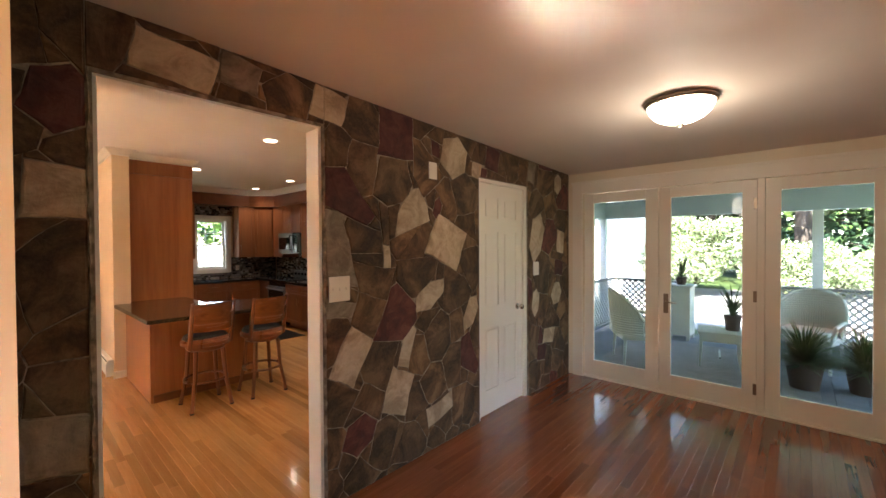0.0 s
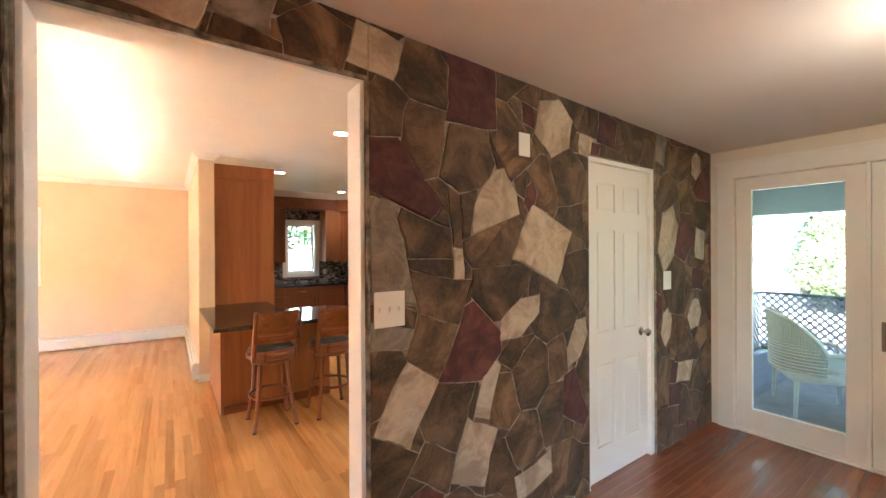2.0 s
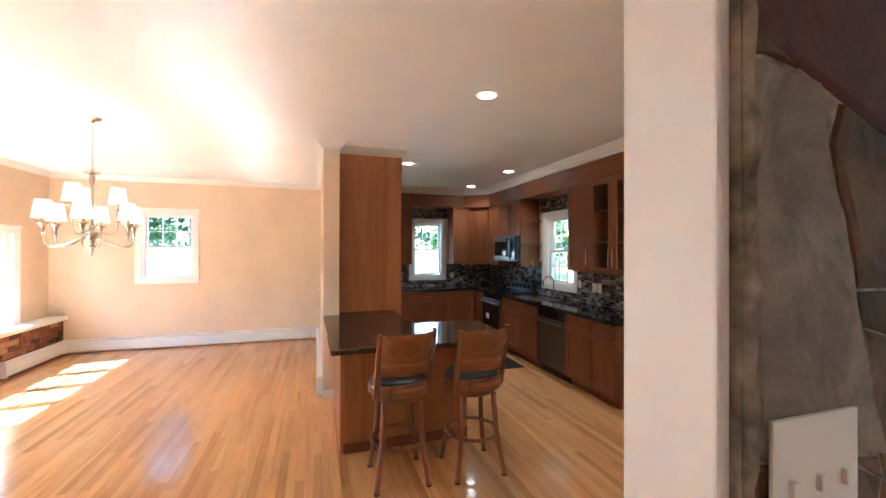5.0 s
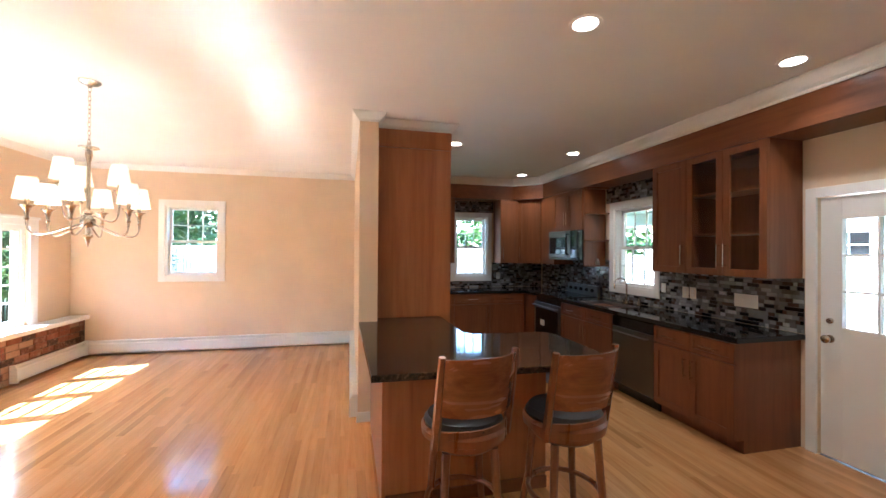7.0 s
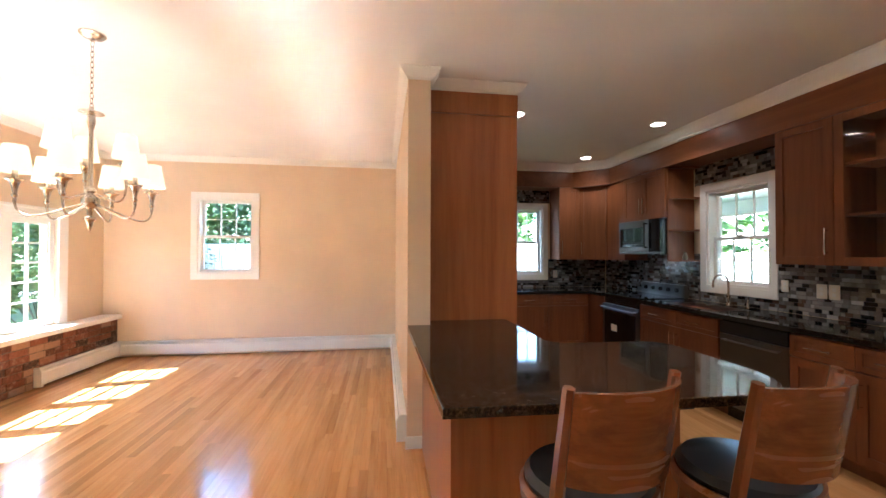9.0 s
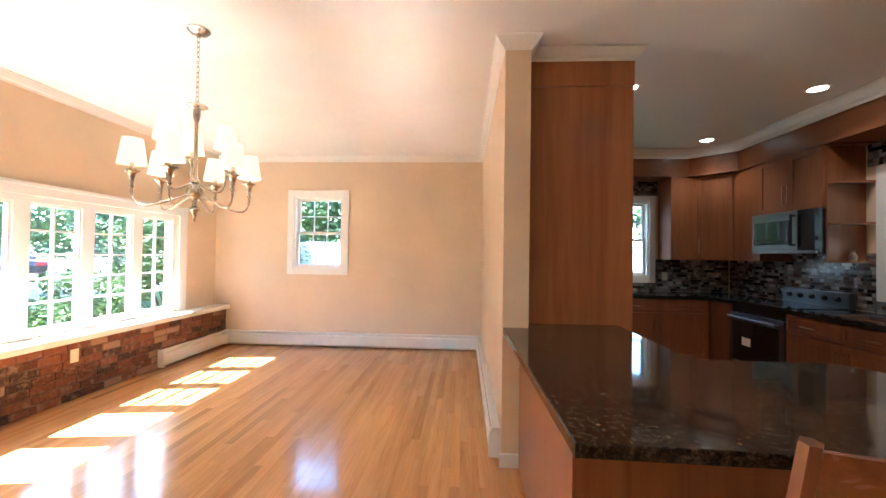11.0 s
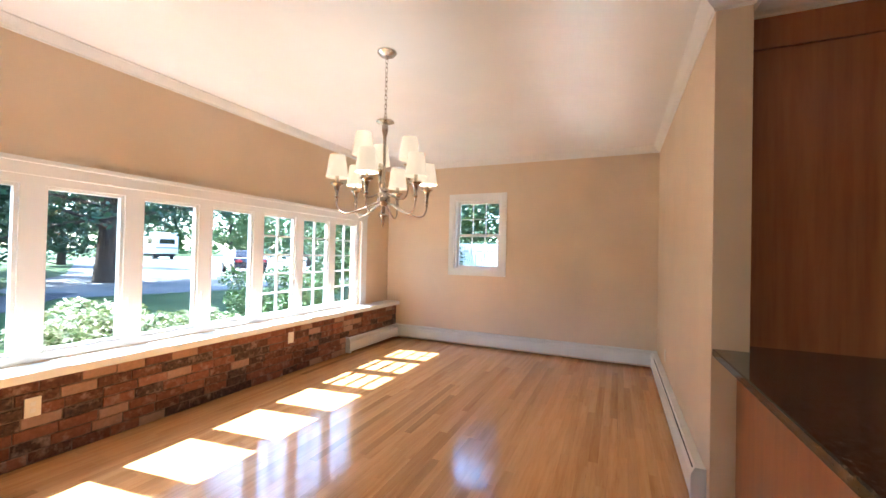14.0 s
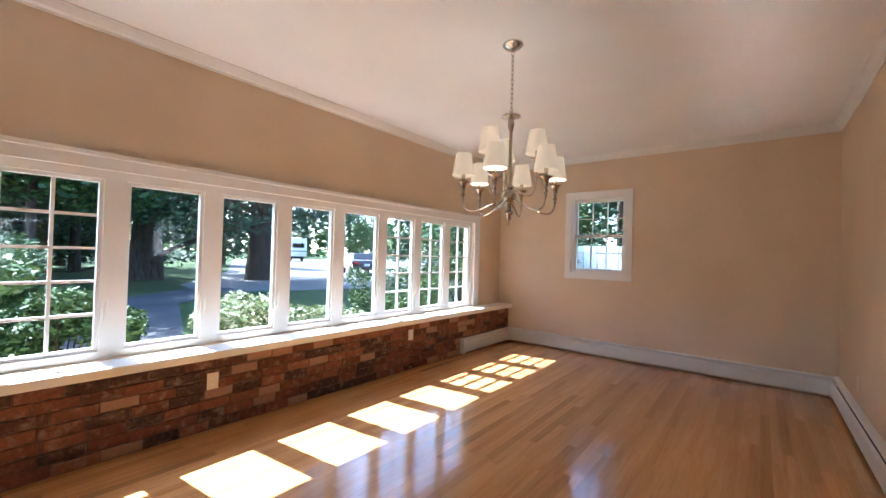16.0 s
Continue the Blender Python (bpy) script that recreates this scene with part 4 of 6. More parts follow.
def mosaic(name, axis, rects, label):
    """Glass mosaic strips on a wall; rects are (u0, z0, u1, z1)."""
    rng = random.Random(5)
    verts, faces = [], []
    back = structure(name, boxes(*[((EX - 0.006, a, c, EX - 0.001, b, d) if axis == "y" else (a, NY - 0.006, c, b, NY - 0.001, d)) for a, c, b, d in rects]), GROUT, label, "backsplash")
    for a, c, b, d in rects:
        z, row = c, 0
        while z < d - 0.004:
            u = a - rng.uniform(0, 0.05)
            while u < b:
                w = rng.choice((0.03, 0.05, 0.05, 0.08))
                p, q, r, s = max(u, a), min(u + w - 0.002, b), z, min(z + 0.030, d)
                if q - p > 0.004:
                    k = len(verts)
                    for e, t in ((0.0, 0.006), (0.001, 0.0105)):
                        for uu, zz in ((p + e, r + e), (q - e, r + e), (q - e, s - e), (p + e, s - e)):
                            verts.append((EX - t, uu, zz) if axis == "y" else (uu, NY - t, zz))
                    faces.append((k + 4, k + 5, k + 6, k + 7))
                    faces += [(k + i, k + (i + 1) % 4, k + 4 + (i + 1) % 4, k + 4 + i) for i in range(4)]
                u += w
            z += 0.0325
            row += 1
    me = bpy.data.meshes.new("mosaic_tiles")
    me.from_pydata(verts, [], faces)
    me.materials.append(MOSAIC)
    me.update()
    tiles = new("mosaic_tiles", me)
    tiles.parent = back
    tagged(tiles, "grey and brown glass mosaic strips", kind="stuff")


mosaic("backsplash_east", "y", [(5.205, 0.862, 6.63, UZ0), (6.63, 0.862, 7.49, 0.958), (7.49, 0.862, NY - 0.02, 1.37), (6.355, 2.125, 7.57, UZ1), (6.355, UZ0, 6.628, 2.125)], "grey and brown glass mosaic backsplash")
mosaic("backsplash_north", "x", [(1.90, 0.862, 2.618, UZ0), (2.618, 0.862, 3.352, 0.968), (3.352, 0.862, EX - 0.02, UZ0), (2.605, 2.145, 3.38, UZ1)], "grey and brown glass mosaic backsplash")


def tall_cabinet():
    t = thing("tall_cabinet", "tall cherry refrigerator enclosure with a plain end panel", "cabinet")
    part("end_panel", boxes((FX0 + 0.002, FY, 0.0, FX1, FY + 0.022, 2.425), bevel=0.0015), CHERRY_LIT, t)
    part("top_rail", boxes((FX0 + 0.002, FY - 0.004, 2.43, FX1 + 0.004, FY + 0.022, H - 0.074), bevel=0.0015), CHERRY_LIT, t)
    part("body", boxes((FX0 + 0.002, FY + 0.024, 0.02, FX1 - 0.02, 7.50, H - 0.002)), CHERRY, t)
    part("edge_strip", boxes((FX1 - 0.018, FY + 0.024, 0.0, FX1 + 0.003, FY + 0.045, 2.455)), CHERRY, t)


tall_cabinet()


def peninsula():
    p = thing("peninsula", "cherry panelled breakfast peninsula", "peninsula")
    part("side_panel", boxes((1.135, 5.20, 0.0, 1.157, WEND - 0.016, 0.825), bevel=0.001), CHERRY_LIT, p)
    part("front_panel", boxes((1.157, 5.20, 0.0, 2.16, 5.222, 0.825), bevel=0.001), CHERRY_LIT, p)
    part("toe_rail", boxes((1.157, 5.186, 0.0, 2.16, 5.199, 0.075), bevel=0.001), CHERRY_FLAT, p)
    part("body", boxes((1.158, 5.223, 0.0, 2.16, 5.66, 0.825), (1.158, 5.66, 0.0, 1.74, FY - 0.002, 0.825)), CHERRY, p)
    top = thing("breakfast_bar", "polished dark granite breakfast bar with an overhang", "countertop")
    arc = [(2.18 + 0.27 * math.cos(a), 5.12 + 0.27 * math.sin(a)) for a in (-math.pi / 2 + math.pi / 2 * k / 8 for k in range(9))]
    far = [(2.30 + 0.15 * math.cos(a), 5.56 + 0.15 * math.sin(a)) for a in (math.pi / 2 * k / 6 for k in range(7))]
    bm = bmesh.new()
    prism(bm, [(1.032, WEND - 0.016), (1.055, 4.885)] + arc + far + [(1.86, 5.72), (1.79, 5.80), (1.79, FY - 0.002), (FX0 + 0.002, FY - 0.002), (FX0 + 0.002, WEND - 0.016)], 0.827, 0.862, 0.005)
    part("slab", bm, GRANITE, top)


peninsula()


def bar_stool(at, turn):
    s = thing("bar_stool", "dark wooden swivel stool with a black leather seat at the peninsula", "stool", at, "stools at the peninsula")
    swivel = pose(0, 0, 0, 0, 0, turn)
    for x, y in ((-1, -1), (1, -1), (1, 1), (-1, 1)):
        top, foot = Vector((0.115 * x, 0.115 * y, 0.555)), Vector((0.170 * x, 0.175 * y, 0.012))
        mid = top.lerp(foot, 0.5) + Vector((-0.012 * x, -0.012 * y, 0))
        bm = bmesh.new()
        tube(bm, [top, mid, foot - (foot - mid) * 0.1, foot], [0.021, 0.019, 0.017, 0.02], 8)
        part("leg", bm, STOOLWOOD, s, "", True)
        bm = bmesh.new()
        lathe(bm, [(0, 0), (0.018, 0), (0.02, 0.012), (0, 0.012)], 10, (foot.x, foot.y, 0))
        part("foot_glide", bm, BLACK, s)
    bm = bmesh.new()
    ring = [(0.178 * math.cos(a), 0.185 * math.sin(a), 0.265) for a in (2 * math.pi * k / 28 for k in range(29))]
    tube(bm, ring, 0.013, 8)
    part("foot_ring", bm, STOOLWOOD, s, "", True)
    bm = bmesh.new()
    lathe(bm, [(0, 0.545), (0.15, 0.545), (0.165, 0.56), (0.165, 0.585), (0.10, 0.59), (0, 0.59)], 28)
    part("base_plate", bm, STOOLWOOD, s, "", True)
    bm = bmesh.new()
    lathe(bm, [(0, 0.592), (0.185, 0.592), (0.205, 0.603), (0.208, 0.635), (0.195, 0.65), (0, 0.65)], 32)
    part("seat_frame", bm, STOOLWOOD, s, "", True)
    bm = bmesh.new()
    lathe(bm, [(0.0, 0.645), (0.188, 0.645), (0.193, 0.665), (0.175, 0.688), (0.10, 0.698), (0, 0.70)], 32)
    part("seat_cushion", bm, LEATHER, s, "black leather round cushion", True)

    def curved(name, z0, z1, thick, half, lean, material):
        bm = bmesh.new()
        n, rows = 14, 5
        front, back = [], []
        for j in range(rows + 1):
            z = z0 + (z1 - z0) * j / rows
            for side, bank in ((0.0, front), (thick, back)):
                r = 0.235 + side
                off = -lean * (z - 0.6)
                bank.append([bm.verts.new((r * 0.92 * math.sin(a), off + 0.02 - r * math.cos(a) * 0.86, z + (0.012 * (1 - (a / half) ** 2) if j == rows else 0))) for a in (half * (2 * k / n - 1) for k in range(n + 1))])
        for j in range(rows):
            for k in range(n):
                bm.faces.new((front[j][k], front[j][k + 1], front[j + 1][k + 1], front[j + 1][k]))
                bm.faces.new((back[j][k + 1], back[j][k], back[j + 1][k], back[j + 1][k + 1]))
        for k in range(n):
            bm.faces.new((front[0][k], back[0][k], back[0][k + 1], front[0][k + 1]))
            bm.faces.new((front[rows][k], front[rows][k + 1], back[rows][k + 1], back[rows][k]))
        for k in (0, n):
            for j in range(rows):
                bm.faces.new((front[j][k], front[j + 1][k], back[j + 1][k], back[j][k]))
        bmesh.ops.transform(bm, matrix=swivel, verts=bm.verts)
        part(name, bm, material, s, "", True)

    curved("backrest", 0.742, 1.0, 0.016, radians(58), 0.16, STOOLBACK)
    curved("seat_apron", 0.585, 0.665, 0.012, radians(62), 0.0, STOOLWOOD)
    for k in (-1, 1):
        a = radians(60) * k
        bm = bmesh.new()
        pts = [(0.247 * 0.92 * math.sin(a), -0.16 * (z - 0.6) + 0.02 - 0.247 * math.cos(a) * 0.86, z) for z in (0.585, 0.70, 0.85, 1.012)]
        tube(bm, pts, [0.02, 0.021, 0.02, 0.017], 6)
        bmesh.ops.transform(bm, matrix=swivel, verts=bm.verts)
        part("back_post", bm, STOOLWOOD, s, "", True)
    return s


stool = bar_stool((1.497, 4.79, 0), 14)
copy_thing(stool, pose(2.022, 4.755, 0, 0, 0, 0))


def can_light(x, y):
    c = thing("recessed_light", "lit recessed ceiling light with a white trim ring", "ceiling light", (x, y, H), "recessed lights in the kitchen ceiling")
    bm = bmesh.new()
    lathe(bm, [(0.062, -0.001), (0.066, -0.006), (0.085, -0.004), (0.086, -0.0005)], 28)
    part("trim_ring", bm, WHITE, c, "", True)
    bm = bmesh.new()
    lathe(bm, [(0.0, -0.003), (0.062, -0.003), (0.062, -0.0005), (0.0, -0.0005)], 28)
    part("lens", bm, CANLIGHT, c, "glowing lens")
    lamp("can_lamp", "SPOT", (x, y, H - 0.02), 1.5, WARM, 0.05, None, 125)


for x, y in ((2.14, 4.76), (3.62, 4.80), (2.09, 7.15), (3.58, 7.20), (3.56, 8.60)):
    can_light(x, y)

tagged(new("floor_mat", mesh_of("floor_mat", boxes((3.12, 6.75, 0.0, 3.58, 7.5, 0.01), bevel=0.004), LEATHER)), "dark rubber mat on the floor by the sink", "mat")

# ---- dining room ----


def chandelier(x, y):
    c = thing("chandelier", "brushed nickel nine-light chandelier with cream fabric shades", "chandelier", (x, y, H))
    bm = bmesh.new()
    lathe(bm, [(0, 0), (0.066, 0), (0.066, -0.008), (0.05, -0.024), (0.018, -0.03), (0.012, -0.045), (0, -0.045)], 28)
    part("canopy", bm, NICKEL, c, "", True)
    bm = bmesh.new()
    z = -0.045
    for k in range(13):
        a = math.pi / 2 * (k % 2)
        loop = [(0.009 * math.cos(t) * math.cos(a), 0.009 * math.cos(t) * math.sin(a), z - 0.017 + 0.02 * math.sin(t)) for t in (2 * math.pi * i / 10 for i in range(11))]
        tube(bm, loop, 0.0026, 5)
        z -= 0.031
    part("chain", bm, NICKEL, c, "", True)
    bm = bmesh.new()
    lathe(bm, [(0, -0.435), (0.012, -0.44), (0.012, -0.46), (0.058, -0.47), (0.062, -0.478), (0.02, -0.492), (0.022, -0.53), (0.016, -0.56), (0.011, -0.58), (0.013, -0.92), (0.026, -0.93), (0.03, -0.945), (0.02, -0.955), (0.026, -0.97), (0.044, -0.985), (0.046, -1.01), (0.034, -1.035), (0.016, -1.05), (0.014, -1.09), (0.028, -1.10), (0.03, -1.11), (0.016, -1.125), (0.012, -1.15), (0.0, -1.19)], 24)
    part("stem", bm, NICKEL, c, "", True)

    def light(angle, radius, z_shade, z_hub, drop):
        """One arm with its cup and shade; z_shade: the shade's lower rim; drop: how far the arm sinks below its hub."""
        ca, sa = math.cos(angle), math.sin(angle)
        z_end = z_shade - 0.15
        path = [(0.028 * ca, 0.028 * sa, z_hub)]
        for k in range(1, 15):
            t = k / 14
            r = 0.028 + (radius - 0.028) * math.sin(math.pi / 2 * t) ** 0.9
            rise = z_hub + (z_end - z_hub) * t ** 3 - drop * math.sin(math.pi * t ** 1.15) ** 0.9
            path.append((r * ca, r * sa, rise))
        bm = bmesh.new()
        tube(bm, path, 0.0058, 8)
        arm = part("arm", bm, NICKEL, c, "", True)
        bm = bmesh.new()
        lathe(bm, [(0, -0.162), (0.007, -0.16), (0.009, -0.145), (0.007, -0.135), (0.013, -0.128), (0.014, -0.118), (0.009, -0.112), (0.012, -0.09), (0.02, -0.055), (0.027, -0.046), (0.040, -0.040), (0.041, -0.034), (0.013, -0.032), (0.012, 0.03), (0, 0.03)], 18, (radius * ca, radius * sa, z_shade))
        part("candle_cup", bm, NICKEL, arm, "", True)
        bm = bmesh.new()
        lathe(bm, [(0.071, 0.0), (0.050, 0.145), (0.0485, 0.145), (0.0695, 0.0)], 28, (radius * ca, radius * sa, z_shade))
        part("shade", bm, SHADE, arm, "cream fabric shade, lit", True)
        if int(round(math.degrees(angle))) % 120 == 43:
            lamp("bulb", "POINT", (x + radius * ca, y + radius * sa, H + z_shade + 0.06), 0.25, WARM, 0.03)

    for k in range(6):
        light(radians(43 + 60 * k), 0.305, -0.88, -1.02, 0.085)
    for k in range(3):
        light(radians(132 + 120 * k), 0.175, -0.735, -0.96, 0.05)
    return c


chandelier(-0.865, 6.25)

# ---- den ----


def flush_lamp(x, y, z):
    f = thing("flush_light", "lit alabaster bowl ceiling light with a bronze rim", "ceiling light", (x, y, z))
    bm = bmesh.new()
    lathe(bm, [(0, 0), (0.188, 0), (0.198, -0.006), (0.2, -0.014), (0.192, -0.02), (0.188, -0.028), (0.182, -0.028), (0.176, -0.012), (0, -0.01)], 36)
    part("rim", bm, BRONZE, f, "", True)
    bm = bmesh.new()
    lathe(bm, [(0.182, -0.02), (0.178, -0.045), (0.162, -0.075), (0.13, -0.105), (0.085, -0.127), (0.03, -0.137), (0, -0.138)], 36)
    part("bowl", bm, BOWL, f, "glowing alabaster glass", True)
    bm = bmesh.new()
    lathe(bm, [(0, -0.134), (0.018, -0.137), (0.02, -0.145), (0.009, -0.152), (0.011, -0.162), (0, -0.17)], 16)
    part("finial", bm, BRONZE, f, "", True)
    for k in range(3):
        bm = bmesh.new()
        a = 2 * math.pi * k / 3 + 0.6
        lathe(bm, [(0, -0.036), (0.008, -0.034), (0.008, -0.02), (0, -0.02)], 10, (0.192 * math.cos(a), 0.19 * math.sin(a), 0))
        part("screw", bm, BRONZE, f)
    lamp("bowl_lamp", "POINT", (x, y, z - 0.40), 0.42, WARM, 0.12)


flush_lamp(2.96, 0.914, 2.418)

# ---- outdoors ----
GZ = -0.15


def leafy(name, dark, mid, light, hue=0.5):
    m = Mat(name, mid, 0.6, spec=0.3)
    m.color(m.ramp(m.chance(True), (0.0, dark), (hue, mid), (1.0, light)))
    m.b.inputs["Subsurface Weight"].default_value = 0.0
    return m.m


def bark():
    m = Mat("pine_bark", (0.06, 0.045, 0.035), 0.9, spec=0.2)
    n = m.noise(9, 6, (1, 1, 0.18), 0.65)
    m.color(m.ramp(n, (0.3, (0.022, 0.016, 0.013)), (0.7, (0.11, 0.085, 0.07))))
    m.bump(n, 0.9, 0.03)
    return m.m


def earth(name, a, b, c, scale):
    m = Mat(name, b, 0.95, spec=0.15)
    m.color(m.ramp(m.noise(scale, 6, rough=0.65), (0.3, a), (0.5, b), (0.7, c)))
    m.bump(m.noise(scale * 30, 4), 0.5, 0.02)
    return m.m


LAWN = earth("mown_grass", (0.020, 0.036, 0.011), (0.036, 0.060, 0.017), (0.065, 0.088, 0.028), 0.6)
ASPHALT = earth("driveway_asphalt", (0.10, 0.10, 0.105), (0.15, 0.148, 0.145), (0.20, 0.195, 0.19), 0.4)
# Asphalt darkened and blued, for the tree shade that lies on the path.
SHADED_PATH = earth("dark_path_asphalt", (0.045, 0.046, 0.050), (0.065, 0.066, 0.070), (0.09, 0.09, 0.094), 0.7)
GRAVEL = earth("pale_terrace", (0.22, 0.21, 0.19), (0.29, 0.275, 0.255), (0.36, 0.345, 0.32), 1.2)
DECK = earth("grey_deck_paint", (0.13, 0.14, 0.15), (0.18, 0.19, 0.20), (0.23, 0.24, 0.25), 2.0)
RUG = earth("grey_woven_rug", (0.20, 0.185, 0.165), (0.25, 0.235, 0.21), (0.30, 0.285, 0.255), 6.0)
BARK = bark()
PINE = leafy("pine_needles", (0.016, 0.040, 0.018), (0.032, 0.070, 0.030), (0.060, 0.105, 0.040))
BROAD = leafy("broad_leaves", (0.030, 0.065, 0.014), (0.060, 0.115, 0.026), (0.12, 0.17, 0.045))
BUSH = leafy("shrub_leaves", (0.025, 0.060, 0.015), (0.055, 0.105, 0.030), (0.10, 0.15, 0.05))
BLOOM = leafy("blossoming_leaves", (0.06, 0.11, 0.03), (0.20, 0.24, 0.11), (0.62, 0.62, 0.48), 0.55)
SIDING = paint("white_siding", (0.80, 0.80, 0.78), 0.55, 60, 0.3, 0.04)
PORCHBLUE = paint("pale_blue_porch_paint", (0.50, 0.58, 0.62), 0.55, 60, 0.3, 0.05)
RAILGREY = paint("weathered_grey_rail", (0.20, 0.22, 0.22), 0.6, 60, 0.3, 0.1)
# White lattice greyed: the porch shade on the slats is put into the paint.
SHADED_SLAT = paint("grey_white_lattice", (0.42, 0.45, 0.46), 0.6, 60, 0.3, 0.06)
WICKER = paint("pale_wicker", (0.62, 0.63, 0.55), 0.6, 60, 0.3, 0.1)
CLAY = paint("brown_clay_pot", (0.09, 0.055, 0.04), 0.6, 60, 0.3, 0.1)
CORAL = paint("coral_cushion", (0.55, 0.22, 0.14), 0.8, 120, 0.2, 0.1)
CARPAINT = Mat("dark_red_car_paint", (0.035, 0.008, 0.010), 0.2, coat=0.8).m
REDLENS = Mat("red_lens", (0.45, 0.015, 0.015), 0.2, coat=0.5).m
TYRE = Mat("tyre_rubber", (0.015, 0.015, 0.015), 0.8).m
SHINGLE = earth("grey_shingles", (0.07, 0.07, 0.07), (0.11, 0.11, 0.11), (0.16, 0.155, 0.15), 3.0)

structure("ground", boxes((-400, -400, GZ - 0.5, WX - 0.45, 400, GZ), (EX + 4.2, -400, GZ - 0.5, 400, 400, GZ), (WX - 0.45, NY + 0.55, GZ - 0.5, EX + 4.2, 400, GZ), (WX - 0.45, -400, GZ - 0.5, EX + 4.2, -2.7, GZ), (WX - 0.45, -2.7, GZ - 0.5, -1.74, 2.4, GZ)), LAWN, "mown lawn under tall trees", "ground")


def sheet(name, outline, z0, z1, material, label, category):
    bm = bmesh.new()
    prism(bm, outline, z0, z1)
    return structure(name, bm, material, label, category)


sheet("driveway", [(-13.5, 9.0), (-11.5, 16.0), (-12.0, 40.0), (-30.0, 75.0), (-75.0, 75.0), (-60.0, 30.0), (-25.0, 14.5), (-17.0, 9.5)], GZ - 0.1, GZ + 0.012, ASPHALT, "sunlit grey asphalt driveway", "driveway")
sheet("garden_path", [(-12.0, 5.5), (-4.2, 4.6), (-4.2, 5.6), (-11.0, 7.6), (-14.5, 10.5), (-15.5, 9.6)], GZ - 0.1, GZ + 0.014, SHADED_PATH, "curved asphalt garden path", "path")
sheet("terrace", [(9.2, -4.0), (9.2, 4.2), (17.0, 5.0), (18.0, -4.0)], GZ - 0.1, GZ + 0.012, GRAVEL, "pale sunlit terrace beyond the porch", "terrace")


def leaf_mesh(name, material, clumps, per, leaf, rng, flat=0.5, spread=1.0):
    """Many small bent leaves gathered in uneven clumps; clumps are (x, y, z, radius)."""
    verts, faces = [], []
    for cx, cy, cz, r in clumps:
        for _ in range(int(per * rng.uniform(0.6, 1.3))):
            d = Vector((rng.gauss(0, 1), rng.gauss(0, 1), rng.gauss(0, flat)))
            d = d.normalized() * r * rng.uniform(0.35, 1.0) ** 0.6 * spread
            d.z *= 0.75
            s = leaf * rng.uniform(0.5, 1.4)
            u = Vector((rng.uniform(-1, 1), rng.uniform(-1, 1), rng.uniform(-0.6, 0.5))).normalized()
            v = u.cross(Vector((rng.uniform(-1, 1), rng.uniform(-1, 1), rng.uniform(-1, 1)))).normalized()
            p = Vector((cx, cy, cz)) + d
            k = len(verts)
            verts += [p - u * s, p + v * s * 0.45, p + u * s, p - v * s * 0.45]
            faces += [(k, k + 1, k + 2), (k, k + 2, k + 3)]
    me = bpy.data.meshes.new(name)
    me.from_pydata([tuple(v) for v in verts], [], faces)
    me.materials.append(material)
    me.update()
    return me


def tree(name, label, height, trunk_r, first, spread, kind, seed, material, clumps=46, per=70, leaf=0.2):
    rng = random.Random(seed)
    t = thing(name, label, "tree", group="tall trees round the house")
    bm = bmesh.new()
    path = [(0.03 * height * math.sin(0.5 * k + seed) * k / 12, 0.02 * height * math.cos(0.7 * k) * k / 12, height * k / 9 - 0.2 * (k == 0)) for k in range(10)]
    tube(bm, path, [trunk_r * (1.25 if k == 0 else 1 - 0.085 * k) for k in range(10)], 12)
    blobs = []
    for k in range(clumps):
        h = first + (height - first) * (k + rng.random()) / clumps
        f = (h - first) / (height - first)
        reach = spread * ((1 - f) ** 0.8 * 0.95 + 0.08 if kind == "pine" else math.sin(math.pi * (0.15 + 0.8 * f))) * rng.uniform(0.35, 1.1)
        a = rng.uniform(0, 2 * math.pi)
        x, y = reach * math.cos(a), reach * math.sin(a)
        if k % 2 == 0:
            i = min(8, int(h / height * 9))
            b = Vector(path[i])
            tube(bm, [(b.x, b.y, h - 0.25 * reach), (x * 0.5, y * 0.5, h - 0.08 * reach), (x, y, h)], [trunk_r * 0.22, trunk_r * 0.13, trunk_r * 0.05], 5)
        blobs.append((x, y, h, spread * rng.uniform(0.18, 0.36)))
        if reach > spread * 0.5:
            blobs.append((x * 0.5, y * 0.5, h - 0.05 * reach, spread * rng.uniform(0.15, 0.3)))
    part("trunk", bm, BARK, t, "", True)
    crown_ob = new("crown", leaf_mesh("crown", material, blobs, per, leaf, rng, 0.35 if kind == "pine" else 0.8))
    crown_ob.parent = t
    return t


pine = tree("pine_tree", "tall pine with a thick dark trunk on the lawn", 17, 0.60, 2.4, 6.4, "pine", 2, PINE, 90, 190, 0.13)
pine.matrix_world = pose(-20.6, 9.3, GZ)
slim = tree("pine_tree", "slender pine at the edge of the woods", 15, 0.24, 0.7, 3.6, "pine", 5, PINE, 75, 130, 0.15)
slim.matrix_world = pose(-36, 8.5, GZ)
broad = tree("leafy_tree", "leafy green tree beyond the driveway", 11, 0.24, 1.6, 4.2, "broad", 9, BROAD, 60, 85, 0.2)
broad.matrix_world = pose(-46, 40, GZ)
shade_tree = tree("leafy_tree", "slender leafy tree shading the garden path", 10.5, 0.15, 3.0, 4.0, "broad", 15, BROAD, 70, 150, 0.13)
shade_tree.matrix_world = pose(-16.4, 5.4, GZ)
rng = random.Random(21)
copy_thing(pine, pose(-18.3, 13.3, GZ, 0, 0, 140))
